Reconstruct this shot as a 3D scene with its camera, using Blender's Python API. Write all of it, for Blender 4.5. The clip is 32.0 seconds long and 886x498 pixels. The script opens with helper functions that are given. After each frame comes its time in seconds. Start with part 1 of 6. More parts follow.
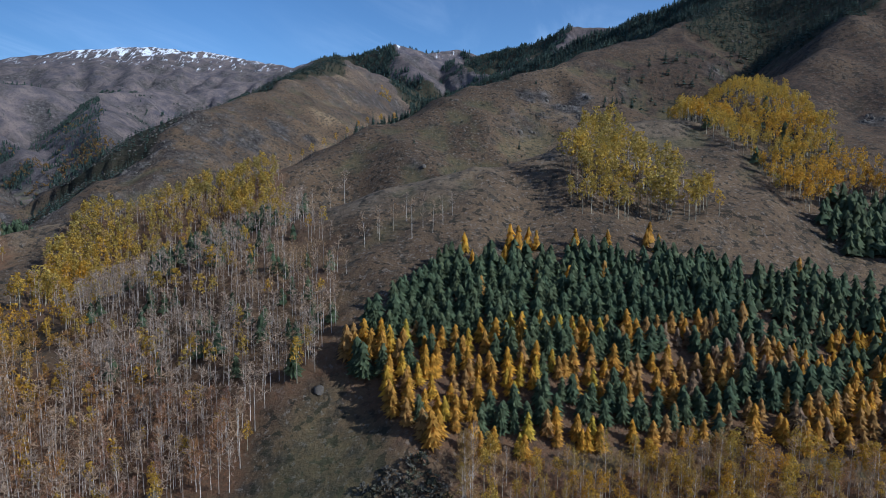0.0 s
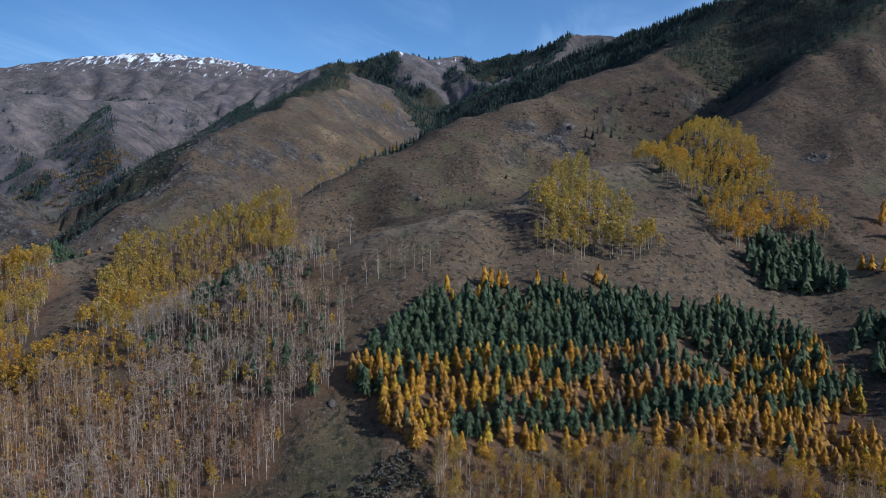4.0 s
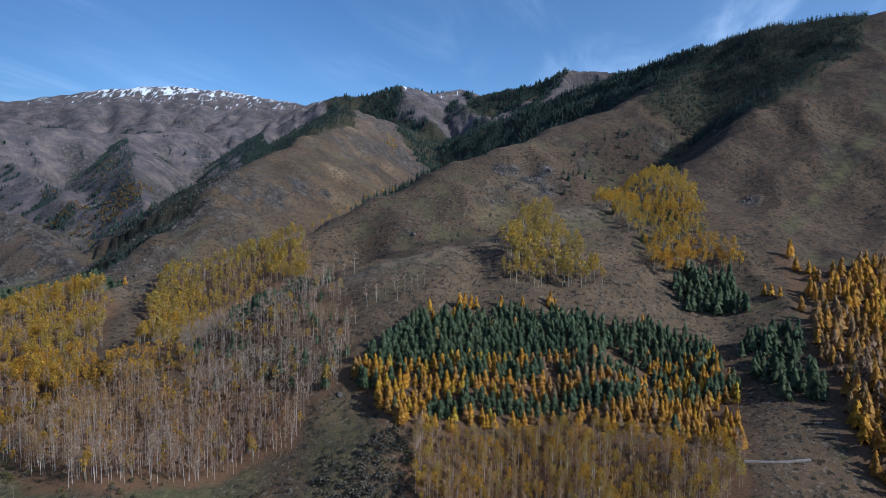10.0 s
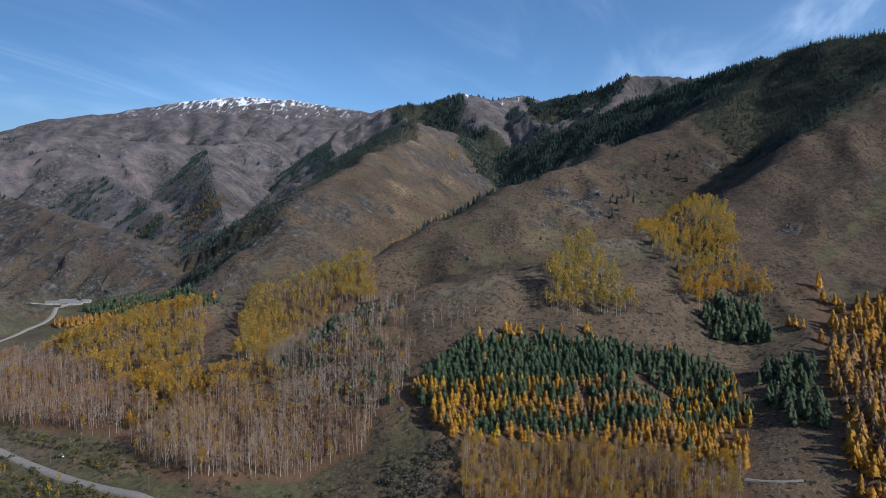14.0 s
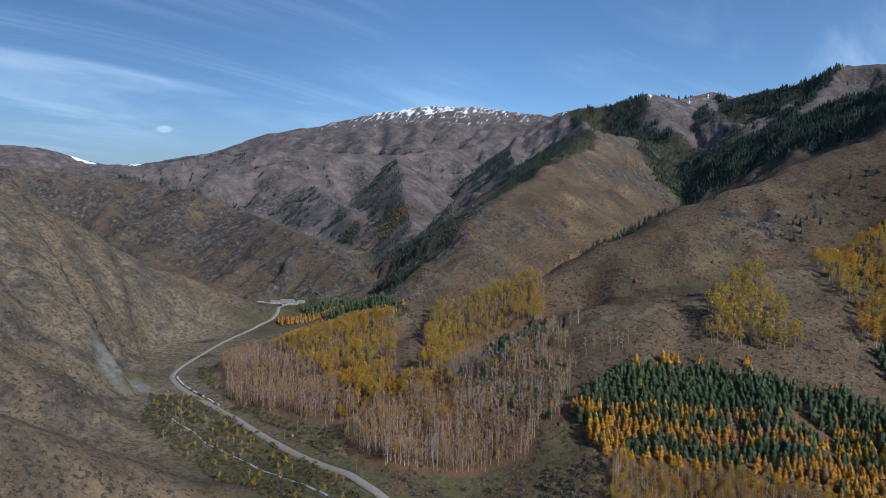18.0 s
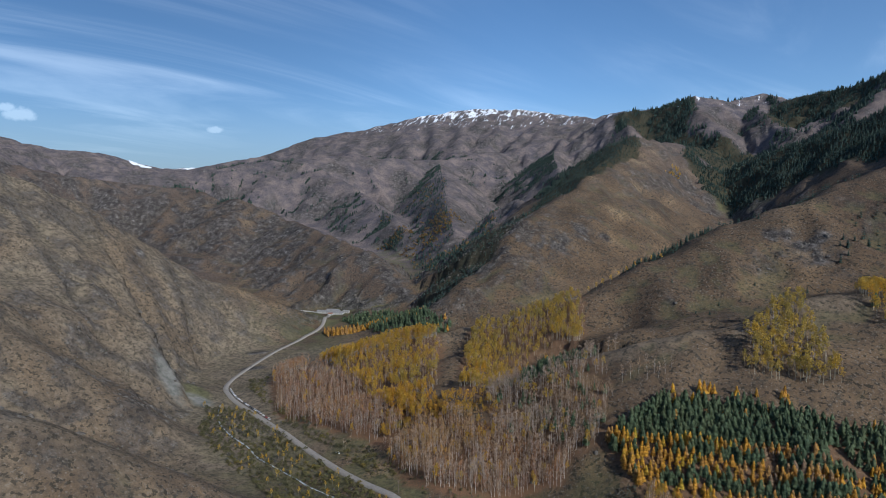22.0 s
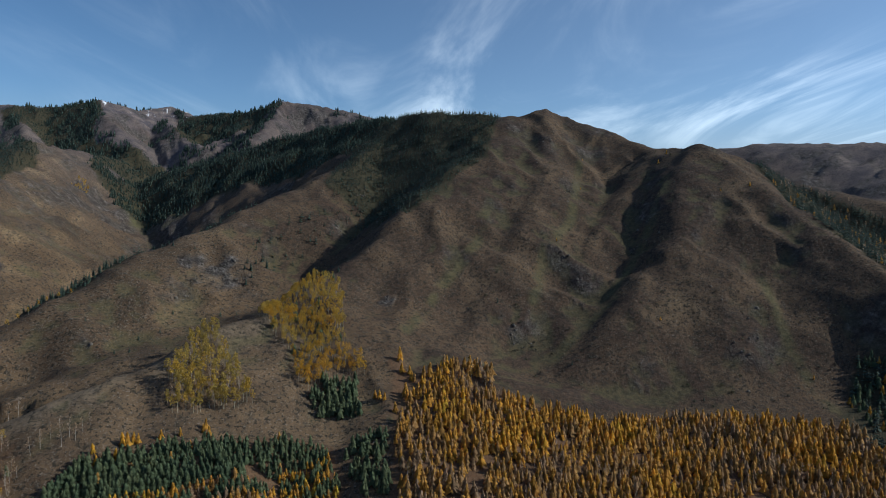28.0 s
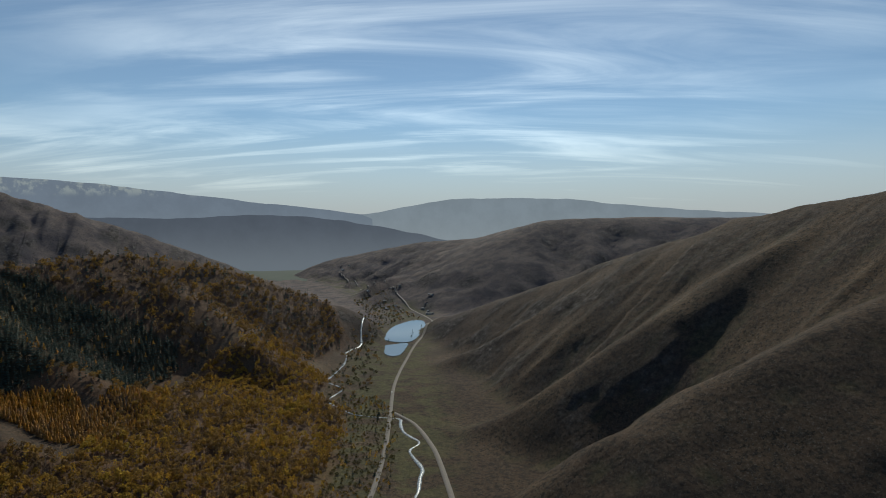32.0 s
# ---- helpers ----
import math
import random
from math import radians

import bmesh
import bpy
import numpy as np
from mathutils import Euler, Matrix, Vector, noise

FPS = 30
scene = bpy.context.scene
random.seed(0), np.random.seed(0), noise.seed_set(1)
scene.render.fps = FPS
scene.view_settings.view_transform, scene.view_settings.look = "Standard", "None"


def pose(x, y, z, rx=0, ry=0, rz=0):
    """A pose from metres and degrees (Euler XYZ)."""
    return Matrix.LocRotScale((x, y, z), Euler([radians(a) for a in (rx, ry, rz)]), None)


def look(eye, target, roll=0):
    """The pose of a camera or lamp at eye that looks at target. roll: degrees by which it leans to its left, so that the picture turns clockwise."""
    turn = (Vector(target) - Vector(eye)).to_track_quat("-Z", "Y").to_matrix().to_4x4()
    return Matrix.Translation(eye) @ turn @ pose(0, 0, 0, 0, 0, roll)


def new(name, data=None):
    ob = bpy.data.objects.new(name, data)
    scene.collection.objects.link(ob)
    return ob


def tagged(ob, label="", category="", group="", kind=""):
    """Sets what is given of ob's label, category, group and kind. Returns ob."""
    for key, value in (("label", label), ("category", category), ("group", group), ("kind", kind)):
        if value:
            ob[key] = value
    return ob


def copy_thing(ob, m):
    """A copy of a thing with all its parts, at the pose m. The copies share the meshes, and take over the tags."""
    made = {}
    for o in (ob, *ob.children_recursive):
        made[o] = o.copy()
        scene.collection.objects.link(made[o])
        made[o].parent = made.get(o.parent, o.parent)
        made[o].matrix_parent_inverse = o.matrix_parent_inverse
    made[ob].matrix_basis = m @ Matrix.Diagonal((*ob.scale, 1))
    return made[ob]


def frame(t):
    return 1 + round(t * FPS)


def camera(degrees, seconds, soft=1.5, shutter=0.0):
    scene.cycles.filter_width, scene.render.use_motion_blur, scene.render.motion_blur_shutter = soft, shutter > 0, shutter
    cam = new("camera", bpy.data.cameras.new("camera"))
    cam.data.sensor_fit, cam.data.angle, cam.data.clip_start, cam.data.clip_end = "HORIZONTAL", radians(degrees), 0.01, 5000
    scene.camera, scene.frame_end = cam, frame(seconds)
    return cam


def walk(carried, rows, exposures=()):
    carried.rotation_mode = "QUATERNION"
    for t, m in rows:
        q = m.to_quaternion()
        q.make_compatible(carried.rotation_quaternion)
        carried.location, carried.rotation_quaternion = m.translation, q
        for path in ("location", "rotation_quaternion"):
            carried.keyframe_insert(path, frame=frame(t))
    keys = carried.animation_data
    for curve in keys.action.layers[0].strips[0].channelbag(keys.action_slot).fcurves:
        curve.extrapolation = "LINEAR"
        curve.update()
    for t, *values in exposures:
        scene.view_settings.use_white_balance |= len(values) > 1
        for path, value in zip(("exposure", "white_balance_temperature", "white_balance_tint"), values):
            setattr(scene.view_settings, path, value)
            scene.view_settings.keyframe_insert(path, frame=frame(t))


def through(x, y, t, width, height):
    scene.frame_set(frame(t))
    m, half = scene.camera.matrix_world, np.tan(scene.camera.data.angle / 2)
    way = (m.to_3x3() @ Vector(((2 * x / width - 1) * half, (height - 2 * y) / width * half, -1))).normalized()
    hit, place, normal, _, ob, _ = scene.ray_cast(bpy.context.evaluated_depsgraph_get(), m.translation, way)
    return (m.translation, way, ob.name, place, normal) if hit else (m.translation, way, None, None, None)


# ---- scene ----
cam = camera(70.4, 32.0, 0.95)
METRES, EYE, TILT, LEAN, TURN = 350.0, 100.0, -5.8, 0.0, 0.0
ROWS = [
    (0.0, 0.0, 0.0, 0.0, 0.0, 0.0, -0.0),
    (0.5, 0.0025, -0.0202, 0.0058, 0.07, -0.01, 0.01),
    (1.0, 0.0052, -0.0411, 0.0122, 0.16, -0.01, 0.01),
    (1.5, 0.0077, -0.0614, 0.0184, 0.23, -0.02, -0.01),
    (2.0, 0.0106, -0.0818, 0.0254, 0.36, -0.06, 0.02),
    (2.5, 0.0135, -0.1023, 0.0332, 0.37, -0.07, 0.03),
    (3.0, 0.0166, -0.1226, 0.0409, 0.36, -0.08, 0.02),
    (3.5, 0.0199, -0.1429, 0.0486, 0.36, -0.1, 0.04),
    (5.5, 0.032, -0.2196, 0.0499, 0.42, -0.08, 0.06),
    (6.0, 0.0351, -0.2392, 0.048, 0.46, -0.09, 0.04),
    (6.5, 0.038, -0.2587, 0.0461, 0.48, -0.1, 0.03),
    (7.0, 0.0411, -0.2778, 0.0442, 0.49, -0.11, 0.02),
    (7.5, 0.0441, -0.2972, 0.0432, 0.52, -0.14, 0.0),
    (8.0, 0.047, -0.317, 0.0438, 0.54, -0.17, -0.01),
    (8.5, 0.0502, -0.3368, 0.046, 0.56, -0.19, -0.01),
    (9.0, 0.0534, -0.3571, 0.0493, 0.56, 0.85, -0.03),
    (9.5, 0.0564, -0.3769, 0.0526, 0.59, 2.24, -0.05),
    (10.0, 0.0596, -0.3969, 0.0575, 0.77, 2.32, -0.07),
    (10.5, 0.063, -0.4181, 0.0641, 0.98, 2.33, -0.08),
    (11.0, 0.0664, -0.4386, 0.0708, 1.2, 2.34, -0.1),
    (11.5, 0.0698, -0.4591, 0.0781, 1.5, 2.33, -0.12),
    (12.0, 0.0735, -0.4793, 0.0855, 1.83, 2.33, -0.15),
    (12.5, 0.0771, -0.4996, 0.0935, 2.42, 2.33, -0.19),
    (13.0, 0.0805, -0.5184, 0.1005, 3.2, 2.33, -0.28),
    (13.5, 0.085, -0.5383, 0.1085, 4.81, 2.3, -0.39),
    (14.0, 0.0897, -0.5592, 0.1165, 6.44, 2.28, -0.54),
    (14.5, 0.095, -0.5797, 0.1243, 8.03, 2.24, -0.7),
    (16.5, 0.1215, -0.658, 0.1552, 15.31, 2.04, -1.42),
    (17.0, 0.1304, -0.678, 0.1632, 17.57, 1.95, -1.65),
    (17.5, 0.1395, -0.6971, 0.1712, 19.99, 1.86, -1.87),
    (18.0, 0.1496, -0.7156, 0.1795, 22.57, 1.75, -2.1),
    (18.5, 0.1602, -0.7337, 0.1874, 25.05, 1.66, -2.36),
    (19.0, 0.169, -0.7507, 0.1955, 26.67, 1.56, -2.5),
    (19.5, 0.1735, -0.7596, 0.2031, 26.85, 1.54, -2.53),
    (20.0, 0.1745, -0.7618, 0.2111, 26.86, 1.53, -2.55),
    (20.5, 0.1745, -0.7623, 0.2193, 26.87, 1.52, -2.55),
    (21.0, 0.1745, -0.7629, 0.2277, 26.89, 1.51, -2.55),
    (21.5, 0.1746, -0.7638, 0.2363, 26.86, 1.49, -2.57),
    (22.0, 0.1745, -0.7644, 0.2452, 26.47, 1.5, -2.55),
    (22.5, 0.1743, -0.765, 0.2533, 25.91, 1.52, -2.51),
    (23.0, 0.1743, -0.7658, 0.2614, 24.77, 1.57, -2.42),
    (23.5, 0.1745, -0.7661, 0.269, 22.73, 1.66, -2.25),
    (24.0, 0.1743, -0.7661, 0.2762, 19.87, 1.78, -2.02),
    (24.5, 0.1742, -0.766, 0.2831, 16.49, 1.91, -1.74),
    (26.5, 0.173, -0.7647, 0.3092, -1.8, 2.37, -0.05),
    (27.0, 0.1727, -0.7641, 0.3169, -8.41, 2.36, 0.57),
    (27.5, 0.1729, -0.7631, 0.3242, -15.48, 2.27, 1.24),
    (28.0, 0.1724, -0.7614, 0.3301, -23.3, 2.12, 1.94),
    (28.5, 0.1723, -0.7597, 0.3371, -30.96, 1.86, 2.58),
    (29.0, 0.1726, -0.7578, 0.3434, -39.76, 1.47, 3.26),
    (29.5, 0.1735, -0.7548, 0.348, -49.68, 0.95, 3.99),
    (30.0, 0.1768, -0.7503, 0.3525, -61.97, 0.08, 4.72),
    (30.5, 0.1765, -0.7474, 0.357, -74.37, -1.01, 5.18),
    (31.0, 0.1802, -0.7431, 0.3584, -87.04, -2.16, 5.65),
    (31.5, 0.1839, -0.7421, 0.3575, -99.47, -3.3, 5.8),
    (32.0, 0.1873, -0.7431, 0.3563, -108.21, -4.1, 5.81),
]
EXPOSURES = [(0.0, 0.0, 5500, 8), (9.0, 0.04, 5500, 8), (13.0, 0.08, 5750, 8), (19.0, 0.04, 6000, 8), (24.5, 0.04, 6000, 8), (27.0, -0.12, 6100, 7), (28.5, -0.30, 6400, 4), (30.0, -0.64, 6800, 2), (32.0, -0.68, 7000, 2)]
walk(cam, [(t, pose(0, 0, EYE, TILT, LEAN, TURN) @ pose(METRES * x, METRES * y, METRES * z, 90 + pitch, roll, yaw)) for t, x, y, z, yaw, pitch, roll in ROWS], EXPOSURES)

# ---- daylight ----
SUN_AZ, SUN_EL = 113.0, 32.0          # degrees clockwise from +y, and above the horizon
world = bpy.data.worlds.new("daylight")
scene.world = world
world.use_nodes = True
wn, wl = world.node_tree.nodes, world.node_tree.links
wn.clear()
w_out = wn.new("ShaderNodeOutputWorld")
w_bg = wn.new("ShaderNodeBackground")
w_bg.inputs["Strength"].default_value = 0.13
w_sky = wn.new("ShaderNodeTexSky")
w_sky.sky_type = "NISHITA"
w_sky.sun_disc = False
w_sky.sun_elevation, w_sky.sun_rotation = radians(SUN_EL), radians(SUN_AZ)
w_sky.altitude, w_sky.air_density, w_sky.dust_density, w_sky.ozone_density = 2000.0, 1.0, 0.1, 3.0


def w_math(op, a, b=None, clamp=False):
    m = wn.new("ShaderNodeMath")
    m.operation, m.use_clamp = op, clamp
    for s, v in zip(m.inputs, (a, b)):
        if v is None:
            continue
        if isinstance(v, (int, float)):
            s.default_value = v
        else:
            wl.new(v, s)
    return m.outputs[0]


def w_step(v, lo, hi):
    m = wn.new("ShaderNodeMapRange")
    m.interpolation_type = "SMOOTHSTEP"
    wl.new(v, m.inputs[0])
    m.inputs[1].default_value, m.inputs[2].default_value = lo, hi
    return m.outputs[0]


def w_noise(vec, scale, detail, rough, warp=0.0):
    t = wn.new("ShaderNodeTexNoise")
    wl.new(vec, t.inputs["Vector"])
    t.inputs["Scale"].default_value, t.inputs["Detail"].default_value, t.inputs["Roughness"].default_value = scale, detail, rough
    t.inputs["Distortion"].default_value = warp
    return t.outputs[0]


# thin cirrus on a high flat layer, drawn out along the wind
w_dir = wn.new("ShaderNodeTexCoord").outputs["Generated"]
w_sep = wn.new("ShaderNodeSeparateXYZ")
wl.new(w_dir, w_sep.inputs[0])
up = w_math("MAXIMUM", w_sep.outputs[2], 0.0)
lift = w_math("ADD", up, 0.12)
w_flat = wn.new("ShaderNodeCombineXYZ")
wl.new(w_math("DIVIDE", w_sep.outputs[0], lift), w_flat.inputs[0])
wl.new(w_math("DIVIDE", w_sep.outputs[1], lift), w_flat.inputs[1])
w_turn = wn.new("ShaderNodeVectorRotate")
w_turn.rotation_type = "Z_AXIS"
w_turn.inputs["Angle"].default_value = radians(-70)
wl.new(w_flat.outputs[0], w_turn.inputs["Vector"])
w_map = wn.new("ShaderNodeMapping")
w_map.inputs["Scale"].default_value = (0.36, 1.25, 1)
wl.new(w_turn.outputs[0], w_map.inputs[0])
streak = w_noise(w_map.outputs[0], 1.1, 9, 0.58, 1.2)
veil = w_noise(w_flat.outputs[0], 0.33, 3, 0.5)
thin = w_math("MULTIPLY", w_step(streak, 0.40, 0.75), w_step(veil, 0.36, 0.62))
sunward = w_math("ADD", w_math("MULTIPLY", w_sep.outputs[0], math.sin(radians(SUN_AZ))), w_math("MULTIPLY", w_sep.outputs[1], math.cos(radians(SUN_AZ))))
cloudward = w_math("ADD", w_math("MULTIPLY", w_sep.outputs[0], math.sin(radians(78))), w_math("MULTIPLY", w_sep.outputs[1], math.cos(radians(78))))
dense = w_math("ADD", 0.27, w_math("MULTIPLY", w_step(cloudward, 0.15, 1.0), 0.72))
cloud = w_math("MULTIPLY", thin, dense)
low = w_math("MULTIPLY", w_math("SUBTRACT", 1.0, w_step(up, 0.0, 0.20)), w_math("ADD", 0.08, w_math("MULTIPLY", w_step(sunward, 0.0, 0.9), 0.3)))
cloud = w_math("ADD", cloud, w_math("MULTIPLY", w_step(sunward, -0.6, 0.8), 0.11))
cloud = w_math("MAXIMUM", cloud, low)
w_rag = w_noise(w_dir, 55.0, 5, 0.6)
for px, py, pz, wide in ((-0.7182, 0.6862, 0.1157, 0.0125), (-0.862, 0.492, 0.1224, 0.020), (-0.868, 0.4785, 0.1305, 0.014)):
    squash = wn.new("ShaderNodeVectorMath")
    squash.operation = "MULTIPLY"
    wl.new(w_dir, squash.inputs[0])
    squash.inputs[1].default_value = (1, 1, 2.0)
    off_ = wn.new("ShaderNodeVectorMath")
    off_.operation = "DISTANCE"
    wl.new(squash.outputs[0], off_.inputs[0])
    off_.inputs[1].default_value = (px, py, 2.0 * pz)
    near_ = w_math("SUBTRACT", 1.0, w_step(w_math("ADD", off_.outputs["Value"], w_math("MULTIPLY", w_math("SUBTRACT", w_rag, 0.5), 1.6 * wide)), 0.45 * wide, 1.15 * wide))
    cloud = w_math("MAXIMUM", cloud, w_math("MULTIPLY", near_, 0.34))
w_mix = wn.new("ShaderNodeMix")
w_mix.data_type = "RGBA"
wl.new(cloud, w_mix.inputs[0])
w_hue = wn.new("ShaderNodeHueSaturation")
w_hue.inputs["Saturation"].default_value = 1.10
wl.new(w_sky.outputs[0], w_hue.inputs["Color"])
wl.new(w_math("ADD", 0.58, w_math("MULTIPLY", w_step(sunward, -1.0, -0.62), 0.33)), w_hue.inputs["Value"])
wl.new(w_hue.outputs[0], w_mix.inputs[6])
w_add = wn.new("ShaderNodeMix")
w_add.data_type, w_add.blend_type = "RGBA", "ADD"
w_add.inputs[0].default_value = 1.0
wl.new(w_hue.outputs[0], w_add.inputs[6])
w_add.inputs[7].default_value = (6.5, 6.6, 6.4, 1)
wl.new(w_add.outputs[2], w_mix.inputs[7])
# pale haze low over the horizon, brighter towards the sun
w_haze = wn.new("ShaderNodeMix")
w_haze.data_type = "RGBA"
wl.new(w_step(sunward, -0.3, 0.9), w_haze.inputs[0])
w_haze.inputs[6].default_value, w_haze.inputs[7].default_value = (1.7, 2.3, 2.95, 1), (3.75, 4.15, 5.3, 1)
w_veil = wn.new("ShaderNodeMix")
w_veil.data_type = "RGBA"
wl.new(w_math("MULTIPLY", w_math("SUBTRACT", 1.0, w_step(up, 0.0, 0.18)), 0.84), w_veil.inputs[0])
wl.new(w_mix.outputs[2], w_veil.inputs[6])
wl.new(w_haze.outputs[2], w_veil.inputs[7])
wl.new(w_veil.outputs[2], w_bg.inputs["Color"])
wl.new(w_bg.outputs[0], w_out.inputs["Surface"])
sun = new("sun", bpy.data.lights.new("sun", "SUN"))
sun.data.energy, sun.data.angle, sun.data.color = 3.9, radians(0.6), (1.0, 0.94, 0.85)
_a, _e = radians(SUN_AZ), radians(SUN_EL)
sun.matrix_world = look((0, 0, 900), (-math.sin(_a) * math.cos(_e), -math.cos(_a) * math.cos(_e), 900 - math.sin(_e)))

# ---- materials ----
MAT = {}


def nodes_of(name):
    m = bpy.data.materials.new(name)
    m.use_nodes = True
    MAT[name] = m
    n, l = m.node_tree.nodes, m.node_tree.links
    return n, l, n["Principled BSDF"]


def ramp(n, stops):
    r = n.new("ShaderNodeValToRGB")
    e = r.color_ramp.elements
    e[0].position, e[0].color = stops[0][0], (*stops[0][1], 1)
    e[1].position, e[1].color = stops[-1][0], (*stops[-1][1], 1)
    for pos, col in stops[1:-1]:
        k = e.new(pos)
        k.color = (*col, 1)
    return r


def noise_node(n, l, scale, detail=4.0, rough=0.6, coord=None):
    t = n.new("ShaderNodeTexNoise")
    t.inputs["Scale"].default_value, t.inputs["Detail"].default_value, t.inputs["Roughness"].default_value = scale, detail, rough
    if coord is not None:
        l.new(coord, t.inputs["Vector"])
    return t.outputs[0]


def mixed(n, l, fac, a, b, mode="MIX"):
    m = n.new("ShaderNodeMix")
    m.data_type, m.blend_type = "RGBA", mode
    for sock, v in ((m.inputs[0], fac), (m.inputs[6], a), (m.inputs[7], b)):
        if isinstance(v, (int, float)):
            sock.default_value = v
        elif isinstance(v, tuple):
            sock.default_value = (*v, 1)
        else:
            l.new(v, sock)
    return m.outputs[2]


def between(n, l, v, lo, hi, a=0.0, b=1.0):
    m = n.new("ShaderNodeMapRange")
    m.interpolation_type = "SMOOTHSTEP"
    l.new(v, m.inputs[0])
    for i, k in enumerate((lo, hi, a, b)):
        m.inputs[i + 1].default_value = k
    return m.outputs[0]


def plain(name, colour, rough=0.8, metal=0.0, grain=0.0, scale=2.0, bump=0.0):
    n, l, p = nodes_of(name)
    p.inputs["Roughness"].default_value, p.inputs["Metallic"].default_value = rough, metal
    if grain:
        c = n.new("ShaderNodeTexCoord").outputs["Object"]
        v = noise_node(n, l, scale, 5, 0.65, c)
        dark = tuple(k * (1 - grain) for k in colour)
        light = tuple(min(k * (1 + grain), 1) for k in colour)
        l.new(mixed(n, l, between(n, l, v, 0.3, 0.7), dark, light), p.inputs["Base Color"])
        if bump:
            b = n.new("ShaderNodeBump")
            b.inputs["Strength"].default_value = bump
            l.new(v, b.inputs["Height"])
            l.new(b.outputs[0], p.inputs["Normal"])
    else:
        p.inputs["Base Color"].default_value = (*colour, 1)
    return MAT[name]


def foliage(name, stops, through=0.3, rough=0.75):
    """Leaves, needles or twigs: one colour a tree, a little change from leaf to leaf, some light let through."""
    n, l, p = nodes_of(name)
    a = n.new("ShaderNodeAttribute")
    a.attribute_name = "tint"
    o = n.new("ShaderNodeObjectInfo")
    add = n.new("ShaderNodeMath")
    add.operation = "ADD"
    l.new(a.outputs["Fac"], add.inputs[0])
    l.new(between(n, l, o.outputs["Random"], 0.0, 1.0, -0.11, 0.11), add.inputs[1])
    r = ramp(n, stops)
    l.new(add.outputs[0], r.inputs[0])
    g = n.new("ShaderNodeNewGeometry")
    vary = between(n, l, g.outputs["Random Per Island"], 0.0, 1.0, 0.62, 1.25)
    c = mixed(n, l, 1.0, r.outputs[0], vary, "MULTIPLY")
    l.new(c, p.inputs["Base Color"])
    p.inputs["Roughness"].default_value = rough
    p.inputs["Specular IOR Level"].default_value = 0.15
    if through:
        t = n.new("ShaderNodeBsdfTranslucent")
        l.new(c, t.inputs["Color"])
        mx = n.new("ShaderNodeMixShader")
        mx.inputs[0].default_value = through
        l.new(p.outputs[0], mx.inputs[1])
        l.new(t.outputs[0], mx.inputs[2])
        l.new(mx.outputs[0], n["Material Output"].inputs["Surface"])
    return MAT[name]


foliage("larch_needles", [(0.0, (0.33, 0.235, 0.16)), (0.2, (0.42, 0.265, 0.12)), (0.45, (0.55, 0.305, 0.07)), (0.8, (0.66, 0.37, 0.05)), (1.0, (0.58, 0.45, 0.07))], 0.48)
foliage("aspen_leaves", [(0.0, (0.43, 0.34, 0.10)), (0.3, (0.53, 0.375, 0.08)), (0.6, (0.59, 0.375, 0.058)), (0.85, (0.61, 0.33, 0.045)), (1.0, (0.45, 0.34, 0.085))], 0.5)
foliage("orange_leaves", [(0.0, (0.19, 0.135, 0.075)), (0.25, (0.29, 0.18, 0.065)), (0.6, (0.43, 0.265, 0.055)), (0.85, (0.46, 0.32, 0.06)), (1.0, (0.30, 0.25, 0.07))], 0.45)
foliage("pine_needles", [(0.0, (0.085, 0.125, 0.075)), (0.5, (0.105, 0.145, 0.080)), (1.0, (0.135, 0.165, 0.088))], 0.42)
foliage("spruce_needles", [(0.0, (0.046, 0.072, 0.062)), (0.5, (0.054, 0.082, 0.068)), (1.0, (0.066, 0.094, 0.072))], 0.30)
foliage("birch_twigs", [(0.0, (0.44, 0.355, 0.285)), (0.4, (0.46, 0.34, 0.24)), (0.7, (0.45, 0.30, 0.165)), (0.88, (0.47, 0.31, 0.10)), (1.0, (0.46, 0.34, 0.08))], 0.45, 0.9)
foliage("red_twigs", [(0.0, (0.37, 0.255, 0.205)), (0.4, (0.42, 0.245, 0.16)), (0.75, (0.47, 0.25, 0.105)), (1.0, (0.50, 0.30, 0.075))], 0.4, 0.9)
foliage("shrub_leaves", [(0.0, (0.075, 0.078, 0.05)), (0.35, (0.115, 0.108, 0.055)), (0.6, (0.13, 0.12, 0.05)), (0.85, (0.20, 0.15, 0.04)), (1.0, (0.33, 0.19, 0.03))], 0.2)
foliage("grey_scrub", [(0.0, (0.095, 0.085, 0.07)), (0.5, (0.14, 0.13, 0.11)), (1.0, (0.10, 0.105, 0.065))], 0.25)
plain("birch_bark", (0.58, 0.54, 0.49), 0.85, 0, 0.35, 1.5)
plain("aspen_bark", (0.36, 0.33, 0.25), 0.85, 0, 0.35, 1.5)
plain("conifer_bark", (0.10, 0.07, 0.05), 0.95, 0, 0.35, 2.0)
plain("gravel_road", (0.26, 0.232, 0.20), 0.95, 0, 0.16, 0.6, 0.3)
plain("earth_track", (0.25, 0.20, 0.14), 0.95, 0, 0.25, 0.6, 0.3)

